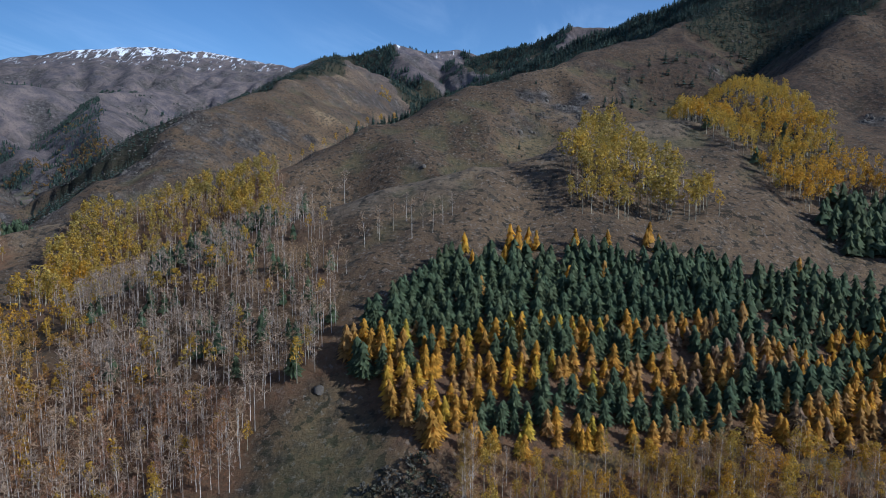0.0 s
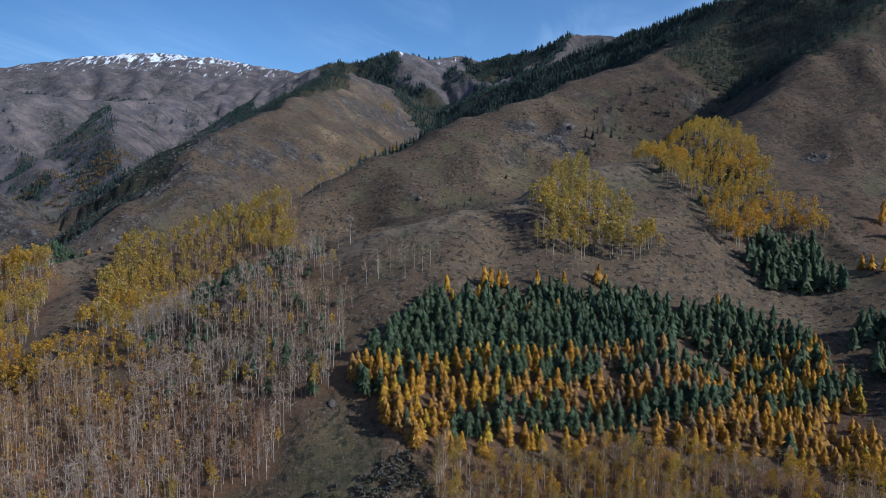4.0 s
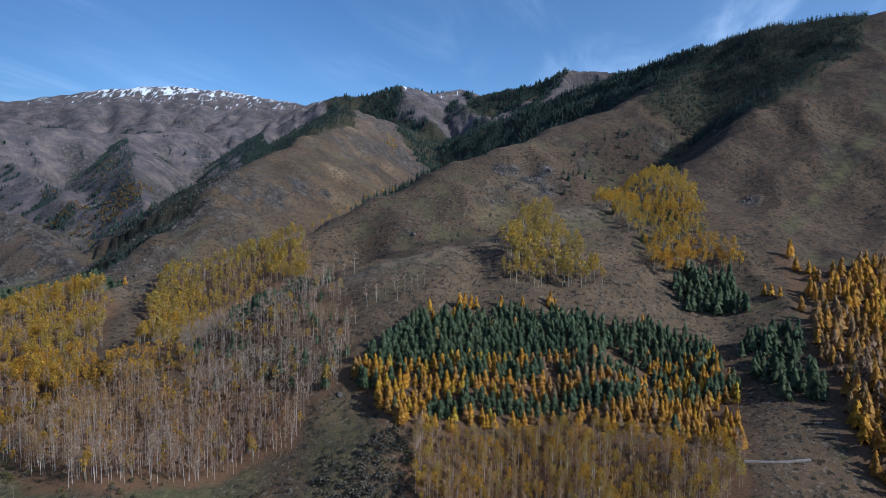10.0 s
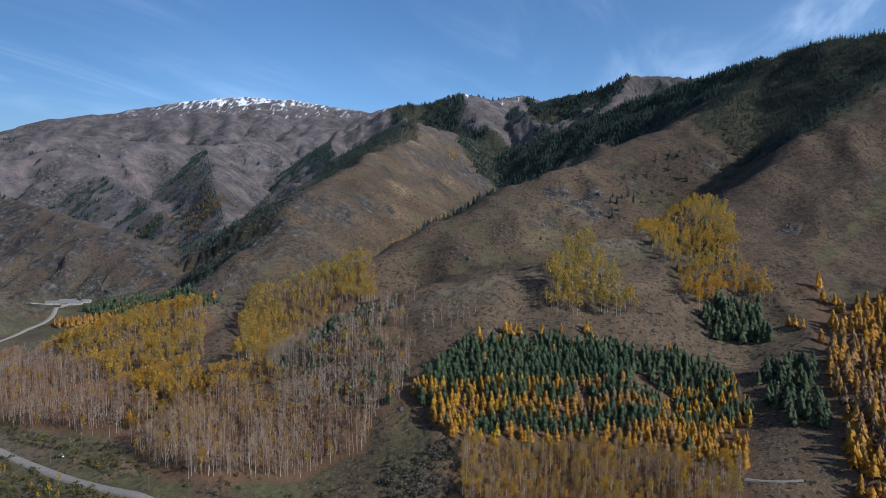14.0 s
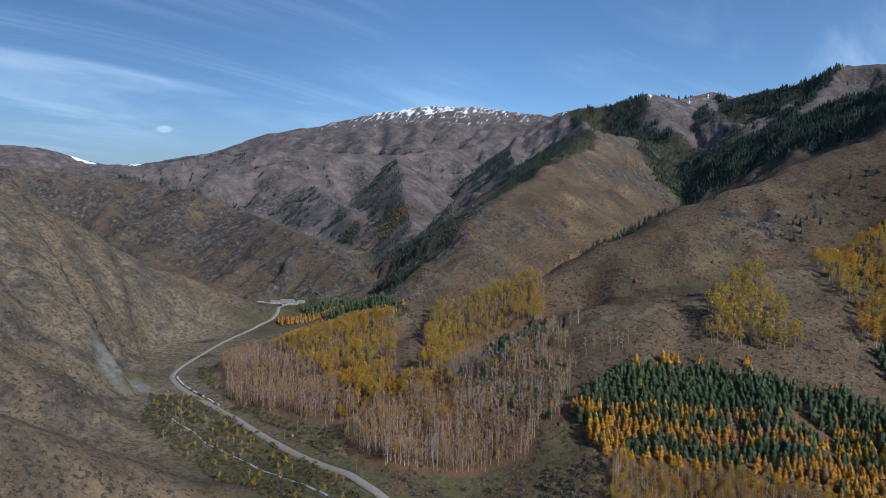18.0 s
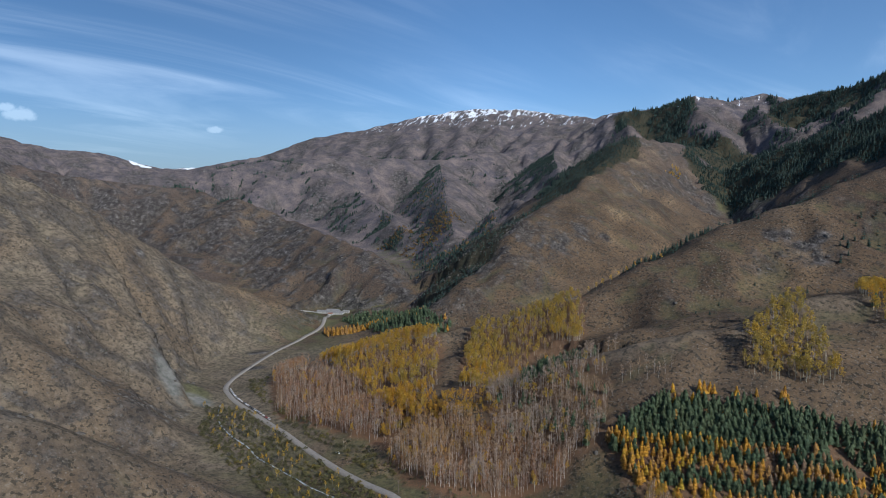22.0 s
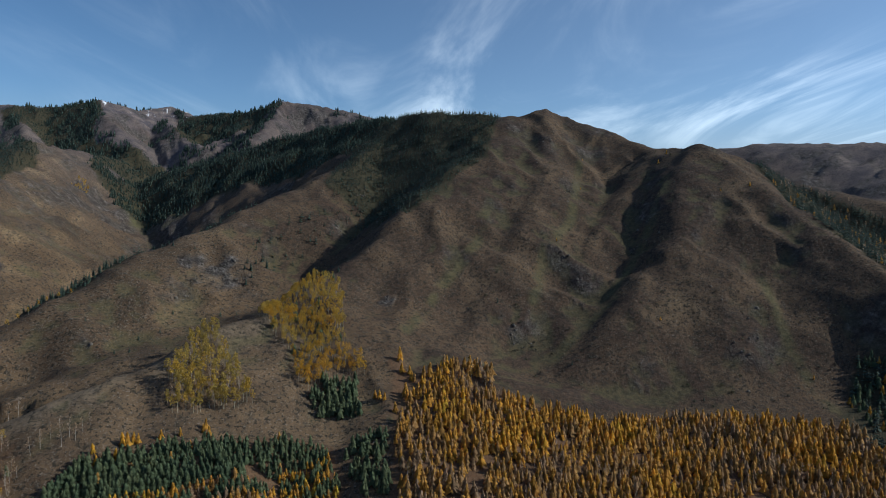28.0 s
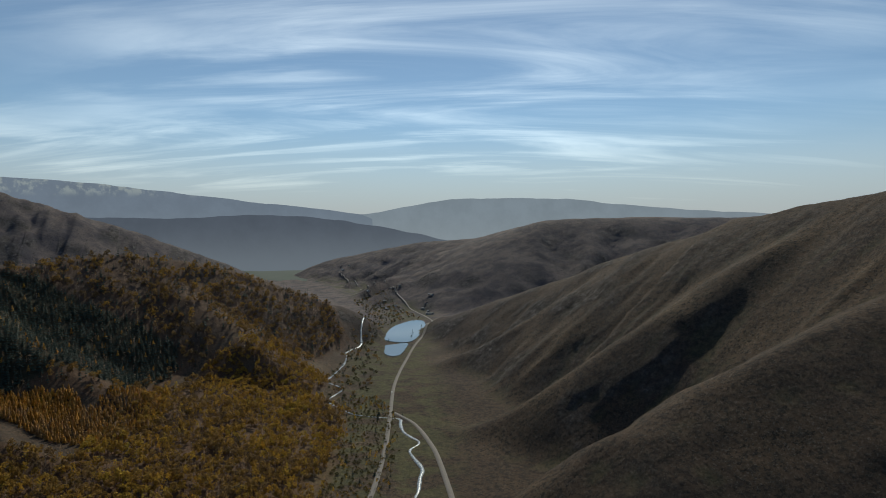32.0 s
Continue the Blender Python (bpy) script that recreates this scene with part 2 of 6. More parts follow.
# the slopes: dry grass, stones, green hollows, leaf litter and snow, by what grows where
n, l, p = nodes_of("slope")
p.inputs["Roughness"].default_value = 0.95
p.inputs["Specular IOR Level"].default_value = 0.1
co = n.new("ShaderNodeTexCoord").outputs["Object"]
att = n.new("ShaderNodeAttribute")
att.attribute_name = "cover"
sep = n.new("ShaderNodeSeparateColor")
l.new(att.outputs["Color"], sep.inputs[0])
rock_m, green_m, snow_m = sep.outputs[0], sep.outputs[1], sep.outputs[2]
litter_m = att.outputs["Alpha"]
patch = noise_node(n, l, 0.012, 6, 0.62, co)
tuft = noise_node(n, l, 0.16, 8, 0.72, co)
fine = noise_node(n, l, 0.9, 6, 0.75, co)
grass = ramp(n, [(0.30, (0.044, 0.031, 0.021)), (0.45, (0.076, 0.052, 0.034)), (0.57, (0.108, 0.074, 0.046)), (0.70, (0.172, 0.125, 0.075))])
l.new(patch, grass.inputs[0])
c = mixed(n, l, between(n, l, tuft, 0.46, 0.68), grass.outputs[0], (0.045, 0.039, 0.032))
c = mixed(n, l, between(n, l, fine, 0.42, 0.62, 0.0, 0.8), c, mixed(n, l, 1.0, c, (1.7, 1.65, 1.5), "MULTIPLY"))
speck = noise_node(n, l, 0.30, 3, 0.6, co)
c = mixed(n, l, between(n, l, speck, 0.56, 0.62, 0.0, 0.75), c, (0.028, 0.026, 0.020))
pebble = noise_node(n, l, 0.55, 4, 0.7, n.new("ShaderNodeTexCoord").outputs["Object"])
c = mixed(n, l, between(n, l, pebble, 0.565, 0.63, 0.0, 0.6), c, (0.20, 0.175, 0.15))
# heath colour, made bluer and paler to paint haze on the far slopes
heath_haze_at = n.new("ShaderNodeAttribute")
heath_haze_at.attribute_name = "heath_haze"
heath_haze = mixed(n, l, between(n, l, noise_node(n, l, 0.02, 8, 0.7, co), 0.35, 0.65), (0.074, 0.070, 0.084), (0.180, 0.146, 0.138))
# dark red-brown scrub; the same colour paints shade on the dimmer slopes
rusty_shade_at = n.new("ShaderNodeAttribute")
rusty_shade_at.attribute_name = "rusty"
rusty = mixed(n, l, between(n, l, tuft, 0.38, 0.66), (0.070, 0.046, 0.033), (0.026, 0.022, 0.019))
c = mixed(n, l, rusty_shade_at.outputs["Fac"], c, rusty)
straw_at = n.new("ShaderNodeAttribute")
straw_at.attribute_name = "straw"
straw = mixed(n, l, between(n, l, tuft, 0.36, 0.66), (0.200, 0.160, 0.115), (0.082, 0.068, 0.051))
c = mixed(n, l, straw_at.outputs["Fac"], c, straw)
c = mixed(n, l, heath_haze_at.outputs["Fac"], c, heath_haze)
c = mixed(n, l, between(n, l, pebble, 0.57, 0.63, 0.0, 0.28), c, (0.17, 0.15, 0.125))
c = mixed(n, l, between(n, l, speck, 0.56, 0.60, 0.0, 0.6), c, (0.028, 0.026, 0.020))
green = mixed(n, l, between(n, l, tuft, 0.35, 0.65), (0.118, 0.118, 0.054), (0.068, 0.070, 0.038))
c = mixed(n, l, green_m, c, green)
crag = noise_node(n, l, 0.09, 10, 0.78, co)
stone = ramp(n, [(0.38, (0.022, 0.021, 0.021)), (0.49, (0.055, 0.051, 0.050)), (0.58, (0.115, 0.106, 0.10)), (0.68, (0.26, 0.245, 0.23))])
l.new(crag, stone.inputs[0])
c = mixed(n, l, rock_m, c, stone.outputs[0])
scree_at = n.new("ShaderNodeAttribute")
scree_at.attribute_name = "scree"
c = mixed(n, l, scree_at.outputs["Fac"], c, mixed(n, l, between(n, l, crag, 0.35, 0.65), (0.10, 0.102, 0.092), (0.215, 0.208, 0.185)))
litter = mixed(n, l, between(n, l, fine, 0.35, 0.65), (0.19, 0.10, 0.055), (0.10, 0.066, 0.043))
c = mixed(n, l, litter_m, c, litter)
# darker green-brown ground within the conifer woods
dark_floor_at = n.new("ShaderNodeAttribute")
dark_floor_at.attribute_name = "dark_floor"
c = mixed(n, l, dark_floor_at.outputs["Fac"], c, mixed(n, l, between(n, l, tuft, 0.35, 0.65), (0.030, 0.034, 0.022), (0.058, 0.048, 0.030)))
c = mixed(n, l, 1.0, c, (1.14, 1.13, 1.12), "MULTIPLY")
drift_map = n.new("ShaderNodeMapping")
drift_map.inputs["Scale"].default_value = (0.050, 0.013, 0.010)
l.new(co, drift_map.inputs[0])
drift = noise_node(n, l, 1.0, 7, 0.65, drift_map.outputs[0])
sadd = n.new("ShaderNodeMath")
sadd.operation = "ADD"
l.new(snow_m, sadd.inputs[0])
l.new(drift, sadd.inputs[1])
c = mixed(n, l, between(n, l, sadd.outputs[0], 0.97, 1.07), c, (0.80, 0.83, 0.88))
l.new(c, p.inputs["Base Color"])
bmp = n.new("ShaderNodeBump")
bmp.inputs["Strength"].default_value, bmp.inputs["Distance"].default_value = 1.0, 1.8
knob = noise_node(n, l, 0.028, 9, 0.7, co)
relief = mixed(n, l, 0.45, tuft, crag)
relief = mixed(n, l, 1.0, relief, mixed(n, l, 1.0, knob, (1.1, 1.1, 1.1), "MULTIPLY"), "ADD")
relief = mixed(n, l, 1.0, relief, mixed(n, l, 1.0, mixed(n, l, 1.0, crag, rock_m, "MULTIPLY"), (2.5, 2.5, 2.5), "MULTIPLY"), "ADD")
l.new(relief, bmp.inputs["Height"])
l.new(bmp.outputs[0], p.inputs["Normal"])

plain("white_paint", (0.78, 0.78, 0.76), 0.35, 0, 0.06, 3.0)
plain("dark_paint", (0.03, 0.032, 0.036), 0.3, 0, 0.1, 3.0)
plain("silver_paint", (0.42, 0.43, 0.45), 0.35, 0.6, 0.06, 3.0)
plain("red_paint", (0.30, 0.03, 0.025), 0.35, 0, 0.1, 3.0)
plain("car_glass", (0.02, 0.024, 0.028), 0.08)
plain("tyre_rubber", (0.025, 0.025, 0.025), 0.9)
plain("weathered_wood", (0.17, 0.13, 0.10), 0.9, 0, 0.3, 1.5)
plain("whitewash", (0.44, 0.42, 0.39), 0.9, 0, 0.15, 0.8)
plain("tin_roof", (0.30, 0.285, 0.26), 0.45, 0.3, 0.15, 0.7)
plain("rust_roof", (0.24, 0.11, 0.07), 0.7, 0, 0.25, 0.7)
plain("grey_stone", (0.10, 0.088, 0.074), 0.95, 0, 0.45, 0.5, 0.4)
plain("concrete", (0.40, 0.39, 0.37), 0.9, 0, 0.15, 0.8)
plain("porcelain", (0.25, 0.16, 0.12), 0.3)
n, l, p = nodes_of("water")
p.inputs["Base Color"].default_value = (0.22, 0.27, 0.29, 1)
p.inputs["Roughness"].default_value = 0.03
p.inputs["IOR"].default_value = 1.33
b = n.new("ShaderNodeBump")
b.inputs["Strength"].default_value = 0.01
l.new(noise_node(n, l, 0.25, 3, 0.5, n.new("ShaderNodeTexCoord").outputs["Object"]), b.inputs["Height"])
l.new(b.outputs[0], p.inputs["Normal"])
n, l, p = nodes_of("white_water")
c = n.new("ShaderNodeTexCoord").outputs["Object"]
l.new(mixed(n, l, between(n, l, noise_node(n, l, 0.5, 5, 0.7, c), 0.35, 0.6), (0.14, 0.17, 0.18), (0.48, 0.51, 0.52)), p.inputs["Base Color"])
p.inputs["Roughness"].default_value = 0.25


def painted_haze(name, colour, mist, foot_top, snow=0.0, strength=1.0):
    """Far land that glows, the haze of many kilometres of air painted into its colour."""
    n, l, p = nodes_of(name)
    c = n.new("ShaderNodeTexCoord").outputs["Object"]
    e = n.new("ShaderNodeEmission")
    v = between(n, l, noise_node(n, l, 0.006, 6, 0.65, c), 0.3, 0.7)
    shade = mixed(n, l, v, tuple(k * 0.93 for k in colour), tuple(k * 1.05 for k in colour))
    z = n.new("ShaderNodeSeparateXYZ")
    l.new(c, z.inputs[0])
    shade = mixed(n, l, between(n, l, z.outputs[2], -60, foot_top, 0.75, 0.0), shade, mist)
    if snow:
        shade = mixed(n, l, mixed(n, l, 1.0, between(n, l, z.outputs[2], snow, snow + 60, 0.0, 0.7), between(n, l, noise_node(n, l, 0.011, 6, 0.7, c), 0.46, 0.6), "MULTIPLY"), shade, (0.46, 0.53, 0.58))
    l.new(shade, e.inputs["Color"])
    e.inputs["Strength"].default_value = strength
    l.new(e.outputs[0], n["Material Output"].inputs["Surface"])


painted_haze("blue_distance", (0.225, 0.285, 0.40), (0.335, 0.405, 0.505), 440, 430)
painted_haze("near_blue_distance", (0.122, 0.150, 0.212), (0.24, 0.287, 0.365), 300)
painted_haze("pale_plain", (0.15, 0.17, 0.16), (0.19, 0.22, 0.22), -30)
painted_haze("pale_distance", (0.30, 0.37, 0.475), (0.40, 0.465, 0.55), 420)

# ---- the lie of the land ----
# every ridge: name, slope on the left and on the right of its line, how round its crest is, and its crest in metres
RIDGES = [
    ("high_crest", 0.70, 0.72, 26, [(-150, 1900, 290), (196, 1640, 398), (420, 1440, 458), (549, 1150, 465), (590, 1000, 456), (655, 860, 434), (773, 868, 452), (850, 770, 405), (878, 666, 362), (876, 558, 355)]),
    ("middle_ridge", 0.64, 0.66, 22, [(549, 1150, 455), (430, 960, 368), (321, 849, 312), (200, 740, 258), (110, 660, 220), (34, 598, 190), (-56, 502, 147), (-118, 455, 112), (-196, 404, 84), (-245, 372, 68), (-330, 335, 44), (-420, 300, 16)]),
    ("upper_ridge", 0.56, 0.58, 12, [(690, 850, 432), (600, 752, 378), (456, 640, 304), (377, 568, 258), (238, 467, 170)]),
    ("lower_ridge", 0.50, 0.74, 14, [(260, 486, 182), (238, 467, 170), (144, 396, 142), (43, 317, 113), (-37, 282, 91), (-114, 264, 65), (-202, 246, 40), (-300, 222, 18)]),
    ("plantation_apron", 0.24, 0.22, 40, [(250, 420, 146), (270, 304, 95), (205, 172, 50), (168, 130, 33), (150, 60, 10)]),
    ("larch_apron", 0.20, 0.20, 40, [(300, 330, 98), (320, 250, 70), (320, 150, 40), (310, 60, 16)]),
    ("grove_apron", 0.34, 0.30, 20, [(-245, 372, 66), (-194, 296, 50), (-168, 230, 33), (-140, 150, 18)]),
    ("rib_west", 0.66, 0.62, 14, [(773, 868, 452), (752, 830, 440), (649, 655, 330), (502, 499, 222), (417, 434, 152), (343, 354, 104)]),
    ("rib_inner", 0.66, 0.62, 12, [(862, 640, 356), (701, 542, 264), (565, 447, 178), (489, 386, 128)]),
    ("rib_mid", 0.62, 0.58, 16, [(876, 558, 355), (760, 470, 284), (674, 394, 211), (574, 349, 152), (475, 305, 92), (437, 284, 66)]),
    ("rib_east", 0.62, 0.66, 12, [(876, 558, 355), (862, 440, 300), (850, 336, 242), (820, 177, 156), (782, 21, 68), (732, -68, 30)]),
    ("forest_hill", 0.55, 0.60, 30, [(1136, 570, 300), (1191, 395, 252), (1250, 240, 205), (1306, 129, 186), (1447, -40, 195), (1514, -186, 165), (1564, -318, 118), (1600, -470, 50)]),
    ("forest_spur_a", 0.50, 0.50, 16, [(1250, 240, 200), (1080, 90, 120), (960, -60, 55), (900, -160, 15)]),
    ("forest_spur_b", 0.50, 0.50, 16, [(1447, -40, 190), (1280, -170, 110), (1150, -280, 40), (1080, -330, 5)]),
    ("east_mountain", 0.6, 0.55, 60, [(1420, 1800, 400), (1817, 1238, 474), (2070, 873, 455), (2162, 689, 436), (2205, 420, 350), (2230, 230, 290), (2290, 30, 215), (2365, -200, 118), (2450, -400, 20)]),
    ("second_ridge", 0.62, 0.56, 18, [(-100, 2250, 420), (-267, 1609, 412), (-262, 1330, 335), (-272, 1050, 262), (-300, 790, 190), (-306, 705, 148), (-335, 620, 100), (-375, 560, 58)]),
    ("west_hill", 0.72, 0.72, 16, [(-570, 600, 24), (-583, 589, 28), (-663, 479, 82), (-726, 396, 139), (-774, 299, 216), (-796, 190, 262), (-815, 60, 290), (-760, -150, 312)]),
    ("south_crest", 0.80, 0.6, 40, [(-760, -150, 312), (-560, -420, 330), (-250, -700, 340), (200, -920, 330), (606, -970, 286), (833, -964, 254), (925, -935, 221), (1061, -918, 186), (1201, -880, 140), (1362, -826, 84), (1545, -748, 20)]),
    ("south_spur_a", 0.60, 0.60, 12, [(-790, 120, 270), (-620, 150, 140), (-500, 200, 30)]),
    ("south_spur_b", 0.55, 0.55, 12, [(-760, -100, 290), (-560, 0, 165), (-420, 80, 60), (-360, 110, 14)]),
    ("south_spur_c", 0.55, 0.55, 14, [(-620, -330, 310), (-420, -150, 170), (-270, -10, 60), (-220, 40, 20)]),
    ("south_spur_d", 0.42, 0.75, 24, [(260, -925, 328), (390, -720, 205), (398, -600, 164), (418, -510, 122), (450, -435, 70), (490, -375, 14)]),
    ("south_spur_e", 0.64, 0.58, 20, [(590, -968, 286), (640, -800, 208), (664, -715, 152), (702, -632, 90), (752, -545, 20), (780, -505, -6)]),
    ("south_spur_f", 0.58, 0.58, 16, [(925, -935, 221), (1060, -780, 110), (1150, -660, 15)]),
    ("brown_ridge", 0.80, 0.80, 9, [(-494, 736, 66), (-634, 790, 128), (-919, 909, 180), (-1095, 925, 230), (-1288, 939, 262), (-1397, 887, 272), (-1515, 809, 286), (-1604, 664, 322), (-1700, 400, 360)]),
    ("far_spur_a", 0.84, 0.84, 8, [(-1660, 1827, 420), (-1294, 1722, 288), (-1000, 1500, 190), (-820, 1320, 120)]),
    ("far_spur_b", 0.84, 0.84, 8, [(-1256, 2330, 425), (-1030, 1950, 335), (-826, 1540, 252), (-660, 1260, 140)]),
    ("far_spur_c", 0.84, 0.84, 8, [(-870, 3016, 580), (-760, 2500, 450), (-600, 2050, 330), (-480, 1700, 240)]),
    ("far_ridge", 0.80, 0.80, 12, [(-2200, 1300, 330), (-1874, 1631, 378), (-1660, 1827, 422), (-1510, 2064, 440), (-1256, 2330, 428), (-1205, 2466, 460), (-1116, 2829, 510), (-870, 3016, 580)]),
    ("snow_range", 0.55, 0.52, 30, [(-3600, 2100, 350), (-3104, 2508, 440), (-2816, 2943, 572), (-2592, 3131, 680), (-2350, 3307, 735), (-2026, 3506, 826), (-1719, 3661, 880), (-1368, 3696, 858), (-1063, 3689, 802), (-838, 3644, 765), (-690, 3573, 778)]),
    ("brown_tops", 0.70, 0.70, 30, [(-690, 3573, 778), (-540, 2990, 690), (-364, 3018, 703), (-220, 2933, 730), (-70, 2990, 704), (70, 3190, 762), (177, 3000, 700), (380, 2750, 690), (524, 2608, 730), (675, 2579, 727), (822, 2440, 670), (1100, 2200, 560), (1300, 1900, 400)]),
    ("brown_top_spur", 0.75, 0.8, 20, [(-220, 2933, 726), (-160, 2600, 600), (-60, 2330, 480)]),
    ("brown_top_spur_b", 0.75, 0.8, 20, [(524, 2608, 726), (420, 2300, 600), (330, 2050, 500)]),
    ("snow_spur_a", 0.7, 0.7, 20, [(-1719, 3661, 876), (-1600, 3350, 740), (-1480, 3050, 600), (-1420, 2850, 500)]),
    ("snow_spur_b", 0.7, 0.7, 20, [(-1063, 3689, 798), (-1100, 3400, 690), (-1080, 3150, 590)]),
    ("snow_spur_c", 0.7, 0.7, 20, [(-2350, 3307, 730), (-2200, 3050, 610), (-2000, 2700, 500), (-1900, 2500, 430)]),
    ("tops_spur_c", 0.8, 0.8, 16, [(70, 3190, 756), (60, 2850, 640), (120, 2500, 540), (180, 2250, 470)]),
    ("tops_spur_d", 0.8, 0.8, 16, [(-540, 2990, 684), (-470, 2700, 580), (-400, 2400, 480), (-330, 2100, 400)]),
    ("left_far_range", 0.40, 0.40, 40, [(-4300, 1400, 640), (-3992, 1925, 640), (-3849, 2171, 577), (-3714, 2377, 566), (-3556, 2670, 483), (-3395, 2858, 488)]),
    ("south_far_hills", 0.44, 0.44, 50, [(3950, -790, -10), (3772, -809, 51), (3273, -1155, 152), (2829, -1334, 183), (2281, -1405, 262), (2185, -1573, 272), (1980, -1775, 270), (1821, -1883, 268), (1300, -2200, 300)]),
]
# the valley's line: its middle and its level
RUGGED = {"brown_ridge": 0.42, "far_spur_a": 0.3, "far_spur_b": 0.3, "far_spur_c": 0.3, "far_ridge": 0.45, "snow_range": 0.18, "brown_tops": 0.20, "left_far_range": 0.30, "snow_spur_a": 0.2, "snow_spur_b": 0.2,
          "snow_spur_c": 0.2, "east_mountain": 0.07, "south_far_hills": 0.28, "south_crest": 0.07, "west_hill": 0.12, "forest_hill": 0.12}
PONDS = [(1322, -552, 0), (1400, -578, 0), (1500, -610, 0), (1600, -640, 0), (1715, -696, 0)]
VALLEY = [(-1500, 2300, 190), (-760, 1180, 62), (-560, 800, 36), (-600, 560, 22), (-470, 262, 9), (-340, 180, 7), (-190, 108, 4), (0, 15, 1), (300, -160, -3),
          (624, -352, -7), (850, -430, -10), (1014, -470, -12), (1270, -522, -20), (1330, -548, -20.5), (1560, -630, -20.5), (1790, -715, -20.5), (2054, -745, -26), (2737, -745, -36), (3594, -700, -45), (4800, -620, -55)]


def lattice(seed):
    return np.random.RandomState(seed).rand(256, 256)


LATTICES = [lattice(i) for i in range(6)]


def value_noise(x, y, seed=0):
    """Smooth noise of unit cells, 0 to 1."""
    g = LATTICES[seed % 6]
    xi, yi = np.floor(x).astype(int), np.floor(y).astype(int)
    fx, fy = x - xi, y - yi
    fx, fy = fx * fx * fx * (fx * (fx * 6 - 15) + 10), fy * fy * fy * (fy * (fy * 6 - 15) + 10)
    a, b = g[xi % 256, yi % 256], g[(xi + 1) % 256, yi % 256]
    c, d = g[xi % 256, (yi + 1) % 256], g[(xi + 1) % 256, (yi + 1) % 256]
    return (a * (1 - fx) + b * fx) * (1 - fy) + (c * (1 - fx) + d * fx) * fy


def fractal(x, y, size, octaves=4, seed=0, gain=0.5):
    total, weight, amp = 0.0, 0.0, 1.0
    for i in range(octaves):
        k = 2.03 ** i / size
        total = total + amp * value_noise(x * k + 17.3 * i, y * k - 9.1 * i, seed + i)
        weight += amp
        amp *= gain
    return total / weight


def along(x, y, line):
    """Distance to a line of (x, y, z), its level at the nearest place, the side (+ left) and how far along."""
    best = np.full(x.shape, 1e9)
    level, side, run, start = np.zeros(x.shape), np.zeros(x.shape), np.zeros(x.shape), 0.0
    for (ax, ay, az), (bx, by, bz) in zip(line[:-1], line[1:]):
        dx, dy = bx - ax, by - ay
        length = math.hypot(dx, dy)
        t = np.clip(((x - ax) * dx + (y - ay) * dy) / length ** 2, 0, 1)
        ox, oy = x - ax - t * dx, y - ay - t * dy
        d = np.hypot(ox, oy)
        near = d < best
        best = np.where(near, d, best)
        level = np.where(near, az + t * (bz - az), level)
        side = np.where(near, (dx * (y - ay) - dy * (x - ax)) / (length * np.maximum(d, 1e-6)), side)
        run = np.where(near, start + t * length, run)
        start += length
    return best, level, side, run


